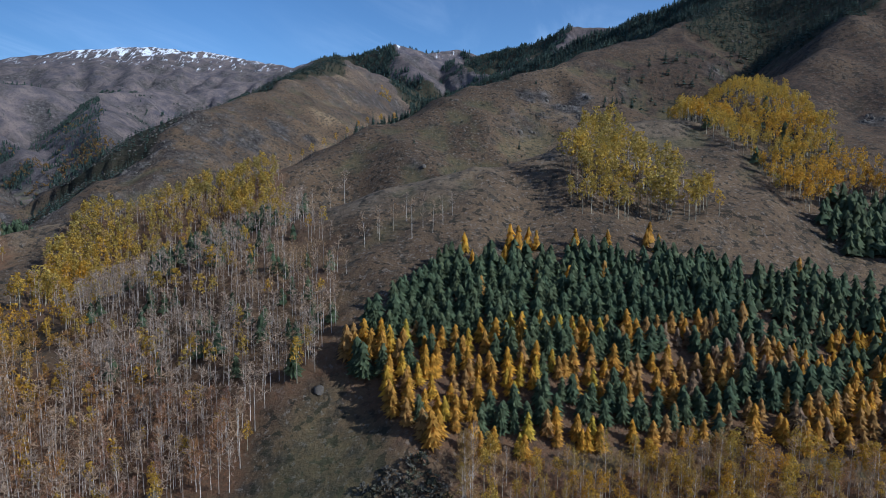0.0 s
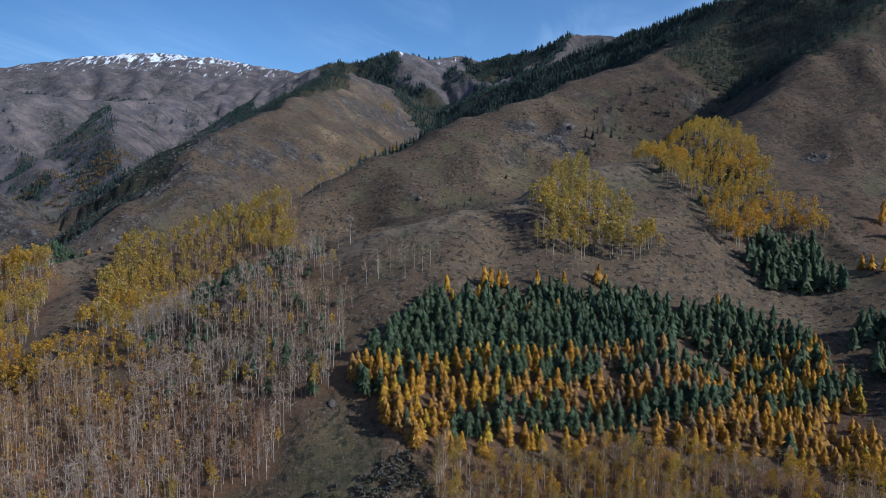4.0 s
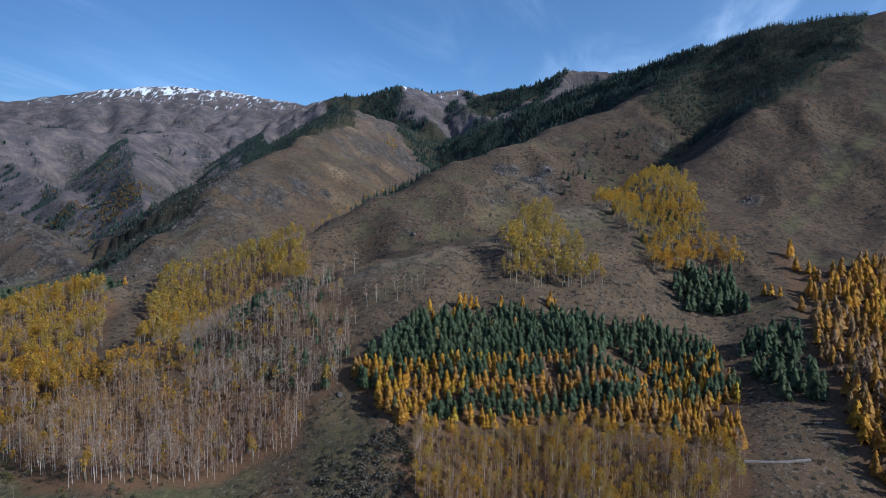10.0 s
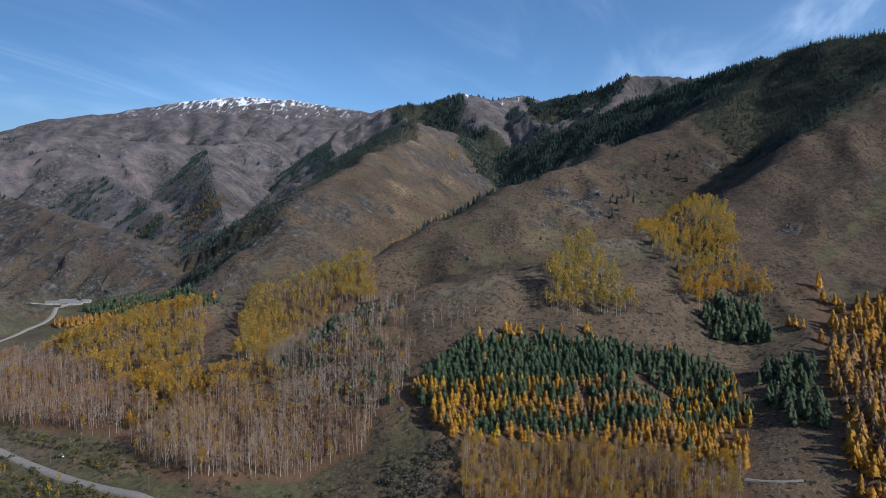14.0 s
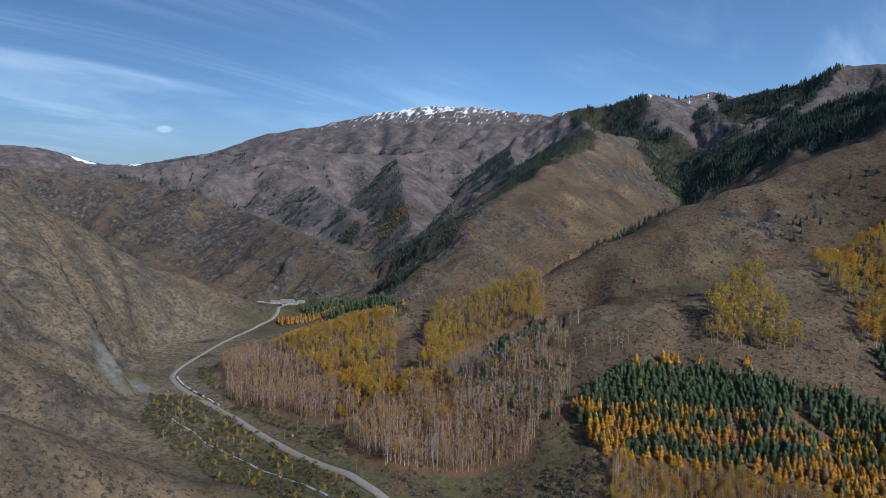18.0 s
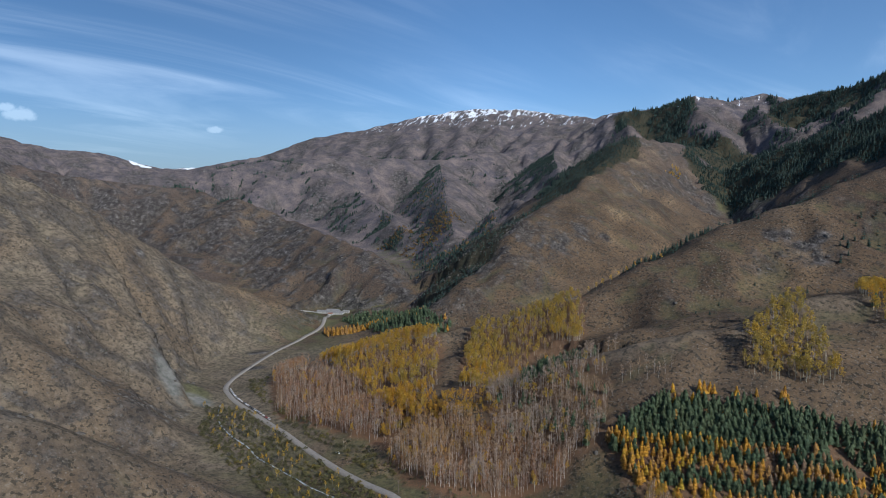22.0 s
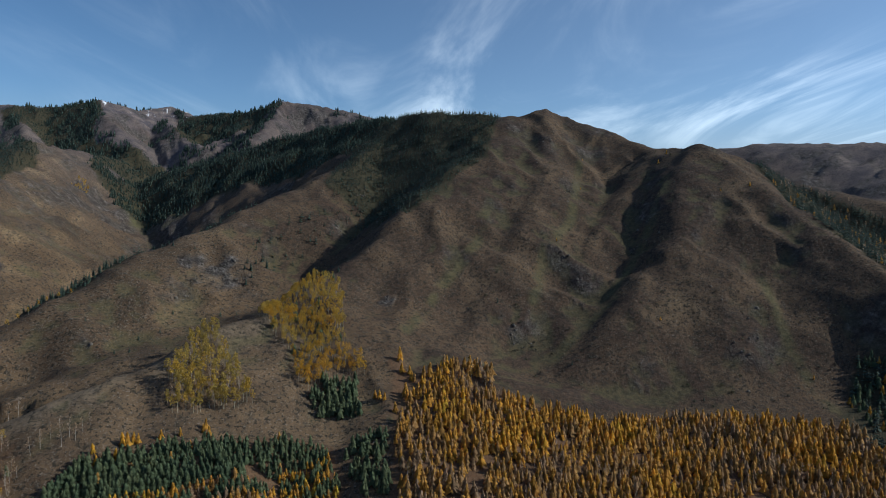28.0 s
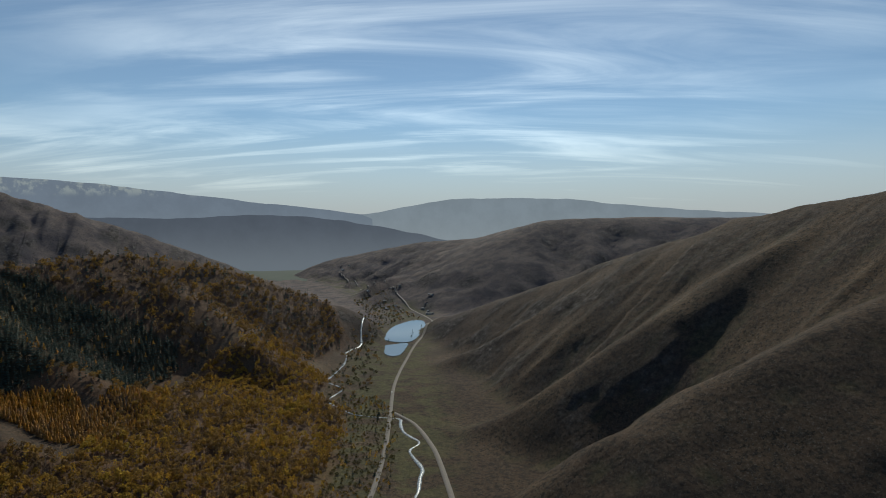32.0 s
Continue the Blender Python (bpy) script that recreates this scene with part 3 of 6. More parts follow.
def height(x, y):
    x, y = np.asarray(x, float), np.asarray(y, float)
    # folds: the flanks are drawn in and out, so that gullies run down them
    fold = (fractal(x, y, 95, 3, 1) - 0.5) * np.clip((y + 60) / 160, 0.35, 1)
    big = fractal(x, y, 420, 2, 3) - 0.5
    d, level, _, _ = along(x, y, VALLEY)
    open_ = np.clip((d - 60) / 160, 0, 1)
    wide = np.clip((x - 700) / 2500, 0, 1)
    out = np.maximum(d - 34 - 230 * wide, 0)
    floor = level + 0.07 * np.minimum(out, 120) + 0.16 * np.maximum(out - 120, 0) * (1 - 0.8 * wide)
    floor = np.minimum(floor, level + 60)
    parts, flank = [floor], [np.full(x.shape, 200.0)]
    for name, left, right, round_, line in RIDGES:
        d, level, side, run = along(x, y, line)
        away = np.sqrt(d * d + round_ ** 2) - round_
        away = away + np.minimum(away, 70) * (0.5 * fold + 0.4 * big)
        if name in RUGGED:
            # side spurs and gullies that run straight down from the crest
            u = run + 50 * fold + 9 * len(name)
            cleft = np.abs(2 * value_noise(u / 95, side * 0.4 + 7, 3) - 1) + 0.5 * np.abs(2 * value_noise(u / 38, side * 0.4 + away / 260, 1) - 1)
            away = away * (1 + RUGGED[name] * np.clip(away / 60, 0, 1) * (cleft - 0.62) * 1.3)
        flank.append(away)
        parts.append(level - (0.5 * (left + right) + 0.5 * (left - right) * side) * away)
    parts = np.stack(parts)
    top = parts.max(0)
    off = np.take_along_axis(np.stack(flank), parts.argmax(0)[None], 0)[0]
    off = np.clip(off / 130, 0.15, 1)
    soft = 5.0
    h = top + soft * np.log(np.exp((parts - top) / soft).sum(0))
    # gullies and knobs: small near the valley, large on the far mountains
    rough = np.clip((h - floor) / 40, 0, 1)
    away = np.clip((np.hypot(x - 60, y) - 850) / 900, 0, 1)
    wx, wy = x + 60 * (fractal(x, y, 160, 2, 5) - 0.5), y + 60 * (fractal(x, y, 160, 2, 0) - 0.5)
    calm = np.clip((y + 60) / 160, 0.3, 1)
    away = away * np.where(x > 1000, 0.45, 1.0) * (1 - 0.6 * np.clip((y - 2550) / 350, 0, 1))
    rib = 1 - np.abs(2 * fractal(wx, wy, 85, 3, 2) - 1) * 2.2
    spur = 1 - np.abs(2 * fractal(wx, wy, 380, 4, 4) - 1) * 2.2
    h = h + rough * ((1 - 0.5 * away) * calm * 7.5 * (rib - 0.45) + 4.0 * (fractal(x, y, 26, 3, 1) - 0.5) + away * open_ * (off * 26 * np.maximum(calm, 0.5) * (spur - 0.5) + (0.4 + 0.6 * off) * calm * 17 * (rib - 0.45)))
    d, _, _, _ = along(x, y, PONDS)
    m = np.clip((66 - d) / 26, 0, 1)
    m = m * m * (3 - 2 * m)
    return np.where(m > 0, h * (1 - m) + np.minimum(h, -21.2) * m, h)


def spread(lo, a, b, hi, step, grow, lo_cap, hi_cap):
    """Lines of the ground's mesh: even between a and b, wider and wider outside."""
    mid = list(np.arange(a, b + step, step))
    up, s = [], step
    v = mid[-1]
    while v < hi:
        s = min(s * grow, hi_cap)
        v += s
        up.append(v)
    down, s, v = [], step, mid[0]
    while v > lo:
        s = min(s * grow, lo_cap)
        v -= s
        down.append(v)
    return np.array(down[::-1] + mid + up)


GX = spread(-4900, -620, 1000, 5200, 5.0, 1.03, 23.0, 45.0)
GY = spread(-2600, -420, 1000, 4600, 5.0, 1.03, 34.0, 22.0)
gx, gy = np.meshgrid(GX, GY, indexing="ij")
gz = height(gx, gy)
nx, ny = gx.shape
mesh = bpy.data.meshes.new("ground")
mesh.vertices.add(nx * ny)
mesh.vertices.foreach_set("co", np.stack([gx, gy, gz], -1).astype(np.float32).ravel())
idx = np.arange(nx * ny).reshape(nx, ny)
quads = np.stack([idx[:-1, :-1], idx[1:, :-1], idx[1:, 1:], idx[:-1, 1:]], -1).reshape(-1, 4)
mesh.loops.add(quads.size)
mesh.loops.foreach_set("vertex_index", quads.astype(np.int32).ravel())
mesh.polygons.add(len(quads))
mesh.polygons.foreach_set("loop_start", np.arange(0, quads.size, 4, dtype=np.int32))
mesh.polygons.foreach_set("use_smooth", np.ones(len(quads), bool))
mesh.update()
ground = tagged(new("ground", mesh), "steep brown grassy mountain slopes and valley floor", "ground", kind="structure")
mesh.materials.append(MAT["slope"])


# ---- trees ----
def tube(points, radii, sides, turn=0.0):
    """A tapered tube along points: its vertices and triangles."""
    pts = np.array(points, float)
    ring = np.arange(sides) * 2 * math.pi / sides + turn
    verts, tris = [], []
    for i, (q, r) in enumerate(zip(pts, radii)):
        way = pts[min(i + 1, len(pts) - 1)] - pts[max(i - 1, 0)]
        way = way / np.linalg.norm(way)
        u = np.cross(way, (0.3, 1.0, 0.2))
        u /= np.linalg.norm(u)
        v = np.cross(way, u)
        for a in ring:
            verts.append(q + r * (math.cos(a) * u + math.sin(a) * v))
        if i:
            o = (i - 1) * sides
            for k in range(sides):
                m = (k + 1) % sides
                tris += [(o + k, o + m, o + sides + m), (o + k, o + sides + m, o + sides + k)]
    return np.array(verts), np.array(tris)


def joined(pieces):
    verts, tris, base = [], [], 0
    for v, f in pieces:
        verts.append(v)
        tris.append(f + base)
        base += len(v)
    return np.concatenate(verts), np.concatenate(tris)


def flakes(rng, centres, size, flat=0.0, droop=None):
    """Small leaves or clumps: one triangle each, turned at random."""
    k = len(centres)
    a = rng.normal(size=(k, 3))
    a[:, 2] *= 1 - flat
    a /= np.linalg.norm(a, axis=1)[:, None]
    b = np.cross(a, rng.normal(size=(k, 3)))
    b /= np.linalg.norm(b, axis=1)[:, None]
    s = size * (0.65 + 0.7 * rng.rand(k))[:, None]
    verts = np.stack([centres - 0.5 * s * a - 0.35 * s * b, centres - 0.5 * s * a + 0.5 * s * b, centres + 0.7 * s * a], 1).reshape(-1, 3)
    return verts, np.arange(3 * k).reshape(-1, 3)


def tufts(rng, clumps, k, spread_, size):
    """Leafy clumps: small leaves that face outwards all round each of them, with gaps."""
    out = rng.normal(size=(len(clumps), k, 3))
    out /= np.linalg.norm(out, axis=2)[..., None]
    centres = (np.array(clumps)[:, None] + out * np.array(spread_) * (0.75 + 0.4 * rng.rand(len(clumps), k, 1))).reshape(-1, 3)
    face = out.reshape(-1, 3) + 0.45 * rng.normal(size=(len(centres), 3))
    a = np.cross(face, rng.normal(size=(len(centres), 3)))
    a /= np.linalg.norm(a, axis=1)[:, None]
    b = np.cross(face, a)
    b /= np.linalg.norm(b, axis=1)[:, None]
    s = size * (0.65 + 0.7 * rng.rand(len(centres)))[:, None]
    verts = np.stack([centres - 0.5 * s * a - 0.45 * s * b, centres - 0.5 * s * a + 0.5 * s * b, centres + 0.65 * s * a], 1).reshape(-1, 3)
    return verts, np.arange(3 * len(centres)).reshape(-1, 3)


def slivers(rng, roots, ways, length, width):
    """Thin twigs: a long triangle each."""
    k = len(roots)
    side = np.cross(ways, rng.normal(size=(k, 3)))
    side /= np.linalg.norm(side, axis=1)[:, None]
    ln = length * (0.6 + 0.8 * rng.rand(k))[:, None]
    verts = np.stack([roots - 0.5 * width * side, roots + 0.5 * width * side, roots + ln * ways], 1).reshape(-1, 3)
    return verts, np.arange(3 * k).reshape(-1, 3)


def crown_points(rng, k, z0, z1, radius, belly=0.4):
    """Points in a crown, more of them near its skin; wide where the belly is."""
    t = rng.rand(k)
    prof = np.where(t < belly, (t / belly) ** 0.6, ((1 - t) / (1 - belly)) ** 0.7)
    r = radius * prof * np.sqrt(0.25 + 0.75 * rng.rand(k))
    a = rng.rand(k) * 2 * math.pi
    lobe = 1 + 0.22 * np.sin(3 * a + 5 * t + rng.rand() * 6)
    return np.stack([r * lobe * np.cos(a), r * lobe * np.sin(a), z0 + t * (z1 - z0)], 1)


def birch(rng, fine):
    """A bare birch: a slim pale trunk that forks high up and a loose egg-shaped haze of thin twigs."""
    h = 15.0
    bend = rng.normal(size=2) * 0.7
    line = [(bend[0] * t * t, bend[1] * t * t, h * t) for t in ((0, 0.3, 0.6, 0.85, 1) if fine else (0, 0.5, 1))]
    trunk = [tube(line, [0.12, 0.09, 0.06, 0.03, 0.012] if fine else [0.10, 0.07, 0.015], 5 if fine else 3)]
    roots, ways = [], []
    for i in range(30 if fine else 16):
        t = 0.30 + 0.66 * rng.rand()
        a = rng.rand() * 2 * math.pi
        p0 = np.array([bend[0] * t * t, bend[1] * t * t, h * t])
        ln = 0.8 + 3.4 * (1.0 - t) ** 0.7 * (0.6 + 0.6 * rng.rand())
        rise = 0.5 + 0.5 * t
        way = np.array([math.cos(a) * (1 - 0.4 * t), math.sin(a) * (1 - 0.4 * t), rise])
        way /= np.linalg.norm(way)
        p1 = p0 + ln * way
        if fine:
            trunk.append(tube([p0, p1], [0.03, 0.008], 3))
        for j in range(19 if fine else 7):
            s = 0.25 + 0.8 * rng.rand() ** 0.8
            roots.append(p0 + s * (p1 - p0))
            w = 0.6 * way + rng.normal(size=3) * 0.62
            ways.append(w / np.linalg.norm(w))
    crown = slivers(rng, np.array(roots), np.array(ways), 1.0 if fine else 1.35, 0.10 if fine else 0.20)
    return joined(trunk), crown


def aspen(rng, fine):
    h = 15.0
    lean = rng.normal(size=2) * 0.35
    trunk = [tube([(0, 0, 0), (lean[0] * 0.5, lean[1] * 0.5, h * 0.5), (lean[0], lean[1], h * 0.95)], [0.17, 0.12, 0.02], 5 if fine else 3)]
    clumps = []
    for i in range(11 if fine else 8):
        t = 0.42 + 0.50 * (i + rng.rand()) / (11 if fine else 8)
        a = i * 2.4 + rng.rand()
        reach = 2.5 * (1 - abs(t - 0.55) * 1.5) * (0.55 + 0.6 * rng.rand())
        p0 = np.array([lean[0] * t, lean[1] * t, h * t])
        p1 = p0 + np.array([math.cos(a) * reach, math.sin(a) * reach, 0.9 + 0.6 * rng.rand()])
        if fine or i < 2:
            trunk.append(tube([p0, p1], [0.05, 0.015], 3))
        clumps.append(p1)
    clumps.append(np.array([lean[0], lean[1], h * 0.95]))
    clumps.append(np.array([lean[0], lean[1], h * 0.74]))
    return joined(trunk), tufts(rng, clumps, 34 if fine else 12, (0.95, 0.95, 1.25), 0.46 if fine else 0.88)


def broadleaf(rng, fine):
    h = 10.5
    trunk = [tube([(0, 0, 0), (0.1, 0.1, h * 0.4), (0.2, 0, h * 0.8)], [0.2, 0.14, 0.03], 5 if fine else 3)]
    clumps = []
    for i in range(12 if fine else 7):
        t = 0.25 + 0.65 * rng.rand()
        a = i * 2.4 + rng.rand()
        reach = 3.3 * math.sqrt(max(1 - ((t - 0.5) / 0.52) ** 2, 0.05)) * (0.6 + 0.5 * rng.rand())
        p1 = np.array([math.cos(a) * reach, math.sin(a) * reach, h * t])
        if fine or i < 2:
            trunk.append(tube([(0.1, 0.05, h * t * 0.6), p1], [0.07, 0.02], 3))
        clumps.append(p1)
    return joined(trunk), tufts(rng, clumps, 22 if fine else 10, (1.5, 1.5, 1.25), 0.8 if fine else 1.55)


def conifer(rng, fine, h, radius, droop, tiers, around, sparse=0.0, loose=0.3):
    trunk = tube([(0, 0, 0), (0, 0, h * 0.5), (0, 0, h * 0.98)], [0.17, 0.11, 0.02], 5) if fine else tube([(0, 0, 0), (0, 0, h * 0.9)], [0.17, 0.03], 3)
    verts, tris = [], []
    for i in range(tiers):
        t = (i + 0.3 * rng.rand()) / tiers
        z = h * (0.10 + 0.86 * t)
        r = radius * (1 - t) ** 0.8 * (0.8 + 0.4 * rng.rand()) + 0.16
        k = max(4, int(around * (1 - 0.5 * t)))
        turn = rng.rand() * 6.28
        for j in range(k):
            if rng.rand() < sparse:
                continue
            a = turn + (j + 0.5 * rng.rand()) * 2 * math.pi / k
            rr = r * (0.6 + 0.6 * rng.rand())
            z = h * (0.10 + 0.86 * (t + loose * (rng.rand() - 0.5) / tiers))
            wide = (0.34 if fine else 0.46) * rr + 0.2
            out, side = np.array([math.cos(a), math.sin(a), 0]), np.array([-math.sin(a), math.cos(a), 0])
            tip = out * rr + np.array([0, 0, z - droop * rr])
            mid = out * rr * 0.66
            o = len(verts)
            verts += [np.array([0, 0, z + 0.32 * rr + 0.1]), mid - side * wide + np.array([0, 0, z - 0.45 * rr * droop - 0.15]), tip, mid + side * wide + np.array([0, 0, z - 0.45 * rr * droop - 0.15])]
            tris += [(o, o + 1, o + 2), (o, o + 2, o + 3)]
    o = len(verts)
    verts += [np.array([0.12, 0, h * 0.9]), np.array([-0.08, 0.1, h * 0.9]), np.array([0, 0, h * 1.02])]
    tris.append((o, o + 1, o + 2))
    return trunk, (np.array(verts), np.array(tris))


def skirts(rng, fine, h, radius, tiers, points, low, full):
    """A young conifer whose boughs hide the stem: ragged skirts of boughs, one above the other, rounded towards the tip."""
    trunk = tube([(0, 0, 0), (0, 0, h * 0.5), (0, 0, h * 0.98)], [0.16, 0.10, 0.02], 5) if fine else tube([(0, 0, 0), (0, 0, h * 0.9)], [0.16, 0.03], 3)
    verts, tris = [], []
    step = h * (1 - low) / tiers
    for i in range(tiers):
        t = i / tiers
        z = h * low + i * step
        r = radius * (1 - t) ** full * (0.88 + 0.24 * rng.rand())
        k = max(4, int(points * (1 - 0.45 * t)))
        turn, o = rng.rand() * 6.28, len(verts)
        off = rng.normal(size=2) * 0.06 * radius
        verts.append(np.array([off[0] * 0.5, off[1] * 0.5, min(z + step * 2.1 + 0.15 * r, h * 1.02)]))
        for j in range(2 * k):
            a = turn + (j + 0.35 * rng.rand()) * math.pi / k
            out = j % 2 == 0
            rr = r * ((0.80 + 0.45 * rng.rand()) if out else (0.40 + 0.22 * rng.rand()))
            verts.append(np.array([off[0] + rr * math.cos(a), off[1] + rr * math.sin(a), z + (0.0 if out else 0.55 * step) + 0.36 * step * rng.normal()]))
        for j in range(2 * k):
            tris.append((o, o + 1 + j, o + 1 + (j + 1) % (2 * k)))
    return trunk, (np.array(verts), np.array(tris))


def larch(rng, fine):
    return skirts(rng, fine, 9.2, 2.9, 10 if fine else 6, 11 if fine else 6, 0.06, 0.72)


def pine(rng, fine):
    return skirts(rng, fine, 9.6, 3.2, 10 if fine else 6, 11 if fine else 6, 0.04, 0.62)


def spruce(rng, fine):
    return conifer(rng, fine, 13.5, 2.9, 0.35, 12 if fine else 4, 9 if fine else 5)


def small_spruce(rng, fine):
    trunk = tube([(0, 0, 0), (0, 0, 3.0)], [0.2, 0.15], 3)
    verts, tris = [], []
    for z, r in ((1.0, 3.5), (5.0, 2.6), (9.0, 1.5)):
        turn = rng.rand() * 6.28
        for j in range(4):
            a, o = turn + j * 1.57, len(verts)
            rr = r * (0.75 + 0.5 * rng.rand())
            verts += [np.array([0, 0, z + 5.2]), rr * np.array([math.cos(a), math.sin(a), 0]) + (0, 0, z - 0.4 * rng.rand()), rr * np.array([math.cos(a + 1.7), math.sin(a + 1.7), 0]) + (0, 0, z + 0.4 * rng.rand())]
            tris.append((o, o + 1, o + 2))
    return trunk, (np.array(verts), np.array(tris))


def shrub(rng, fine):
    stem = tube([(0, 0, 0), (0.1, 0.1, 0.9)], [0.06, 0.02], 3)
    pts = crown_points(rng, 90 if fine else 40, 0.1, 2.1, 1.7, 0.4)
    return stem, flakes(rng, pts, 0.45 if fine else 0.66)


KINDS = {
    "birch_tree": (birch, "birch_bark", "birch_twigs", "tall bare birch with pale trunk and mauve twigs", "birches of the bare wood"),
    "red_birch_tree": (birch, "birch_bark", "red_twigs", "tall birch with pale trunk and last rusty leaves", "birches of the rusty wood"),
    "aspen_tree": (aspen, "aspen_bark", "aspen_leaves", "slender aspen with pale trunk and yellow autumn leaves", "yellow aspens on the slope"),
    "larch_tree": (larch, "conifer_bark", "larch_needles", "conical larch with golden autumn needles on the slope", "golden larches of the plantation"),
    "pine_tree": (pine, "conifer_bark", "pine_needles", "dark green conical young pine on the slope", "pines of the plantation"),
    "broadleaf_tree": (broadleaf, "conifer_bark", "orange_leaves", "round broadleaf tree with orange-gold autumn crown", "orange trees of the valley wood"),
    "spruce_tree": (spruce, "conifer_bark", "spruce_needles", "narrow dark green spruce on a steep slope", "spruces of the high wood"),
    "far_spruce_tree": (small_spruce, "conifer_bark", "spruce_needles", "dark spruces far off on the shaded mountainsides", "far spruces"),
    "shrub": (shrub, "conifer_bark", "shrub_leaves", "low olive and yellow shrub on the valley floor", "shrubs beside the road"),
    "scrub_bush": (shrub, "conifer_bark", "grey_scrub", "low dark scrub bush on the dry slope", "scrub on the slopes"),
}


def mesh_of(name, verts, tris, mats, which=None, tints=None):
    me = bpy.data.meshes.new(name)
    me.vertices.add(len(verts))
    me.vertices.foreach_set("co", np.asarray(verts, np.float32).ravel())
    me.loops.add(3 * len(tris))
    me.loops.foreach_set("vertex_index", np.asarray(tris, np.int32).ravel())
    me.polygons.add(len(tris))
    me.polygons.foreach_set("loop_start", np.arange(0, 3 * len(tris), 3, dtype=np.int32))
    for m in mats:
        me.materials.append(MAT[m])
    if which is not None:
        me.polygons.foreach_set("material_index", np.asarray(which, np.int32))
    if tints is not None:
        a = me.attributes.new("tint", "FLOAT", "POINT")
        a.data.foreach_set("value", np.asarray(tints, np.float32))
    me.update()
    return me


def inside(x, y, poly):
    hit = np.zeros(np.shape(x), bool)
    for (ax, ay), (bx, by) in zip(poly, poly[1:] + poly[:1]):
        cross = (ay > y) != (by > y)
        hit ^= cross & (x < (bx - ax) * (y - ay) / (by - ay + 1e-9) + ax)
    return hit


def scattered(poly, gap, seed, ragged=4.0, rows=None, thin=0.0, clear=0.0):
    """Places in a polygon of the plan, about gap apart, with an uneven edge; in rows at an angle, if one is given."""
    rng = np.random.RandomState(seed)
    p = np.array(poly, float)
    lo, hi = p.min(0) - gap, p.max(0) + gap
    mid, span = (lo + hi) / 2, np.hypot(*(hi - lo)) / 2
    k = np.arange(-span, span, gap)
    u, v = np.meshgrid(k, k)
    shake = 0.48 if rows is None else 0.42
    u = u + rng.uniform(-shake, shake, u.shape) * gap
    v = v + rng.uniform(-shake, shake, v.shape) * gap
    a = radians(rows if rows is not None else 31)
    x, y = mid[0] + u * math.cos(a) - v * math.sin(a), mid[1] + u * math.sin(a) + v * math.cos(a)
    wob = (fractal(x, y, 14, 2, 5) - 0.5) * 2 * ragged
    keep = inside(x + wob, y + wob * 0.7, poly) & (rng.rand(*x.shape) >= thin) & (fractal(x, y, 26, 3, 1) > clear)
    return np.stack([x[keep], y[keep]], 1)


PLACED = {k: [] for k in KINDS}       # kind: rows of x, y, scale, tint


def plant(kind, xy, seed, size=(0.8, 1.15), tint=(0.0, 1.0)):
    rng = np.random.RandomState(seed)
    n_ = len(xy)
    if n_:
        clump = 0.82 + 0.36 * np.clip((fractal(xy[:, 0], xy[:, 1], 24, 2, 4) - 0.3) / 0.4, 0, 1)
        hue = 0.6 * rng.rand(n_) + 0.4 * np.clip((fractal(xy[:, 0], xy[:, 1], 46, 2, 3) - 0.3) / 0.4, 0, 1)
        PLACED[kind].append(np.column_stack([xy, clump * (size[0] + (size[1] - size[0]) * rng.rand(n_)), tint[0] + (tint[1] - tint[0]) * hue]))


def share(xy, seed, *parts):
    """Splits places among kinds by chance: (kind, share, size, tint) each."""
    rng = np.random.RandomState(seed)
    r, at = rng.rand(len(xy)), 0.0
    for i, (kind, part_, size, tint) in enumerate(parts):
        plant(kind, xy[(r >= at) & (r < at + part_)], seed * 7 + i, size, tint)
        at += part_


# the woods, by their outline on the plan
BARE_WOOD = [(-197, 161), (-197, 201), (-173, 218), (-125, 202), (-82, 186), (-54, 171), (-51, 154), (-70, 151), (-93, 136), (-128, 126), (-158, 124)]
RUSTY_WOOD = [(-445, 303), (-450, 340), (-344, 292), (-287, 258), (-230, 210), (-207, 199), (-206, 171), (-242, 183), (-301, 196), (-361, 215)]
WEST_YELLOW = [(-349, 296), (-400, 335), (-425, 372), (-350, 400), (-280, 392), (-242, 345), (-228, 310), (-192, 221), (-199, 205), (-233, 214), (-289, 262)]
EAST_YELLOW = [(-174, 247), (-200, 310), (-220, 372), (-190, 405), (-150, 440), (-118, 458), (-104, 414), (-98, 363), (-136, 362), (-156, 319), (-150, 243)]
MIXED_BARE = [(-145, 228), (-156, 312), (-134, 352), (-100, 350), (-52, 267), (-39, 238), (-34, 206), (-33, 181), (-52, 172), (-82, 186), (-115, 201)]
PINE_CLUMP = [(-119, 246), (-140, 310), (-124, 330), (-90, 320), (-63, 264), (-93, 267), (-100, 241)]
PLANTATION = [(-28, 181), (-5, 219), (13, 229), (47, 233), (84, 234), (139, 235), (169, 225), (169, 185), (147, 131), (120, 153), (76, 162), (29, 156), (-6, 151)]
LOW_WOOD = [(-1, 136), (7, 151), (29, 152), (76, 158), (118, 145), (143, 124), (136, 105), (103, 87), (55, 87), (22, 94), (5, 119)]
TRIANGLE = [(52, 261), (56, 291), (68, 335), (86, 368), (98, 372), (104, 341), (109, 300), (121, 284), (117, 266), (90, 263)]
UPPER_ASPENS = [(142, 364), (138, 395), (170, 440), (210, 468), (232, 456), (229, 402), (214, 344), (206, 327), (162, 323), (153, 340)]
ORANGE_LOBE = [(164, 327), (209, 330), (226, 311), (226, 300), (204, 307), (171, 287), (158, 291)]
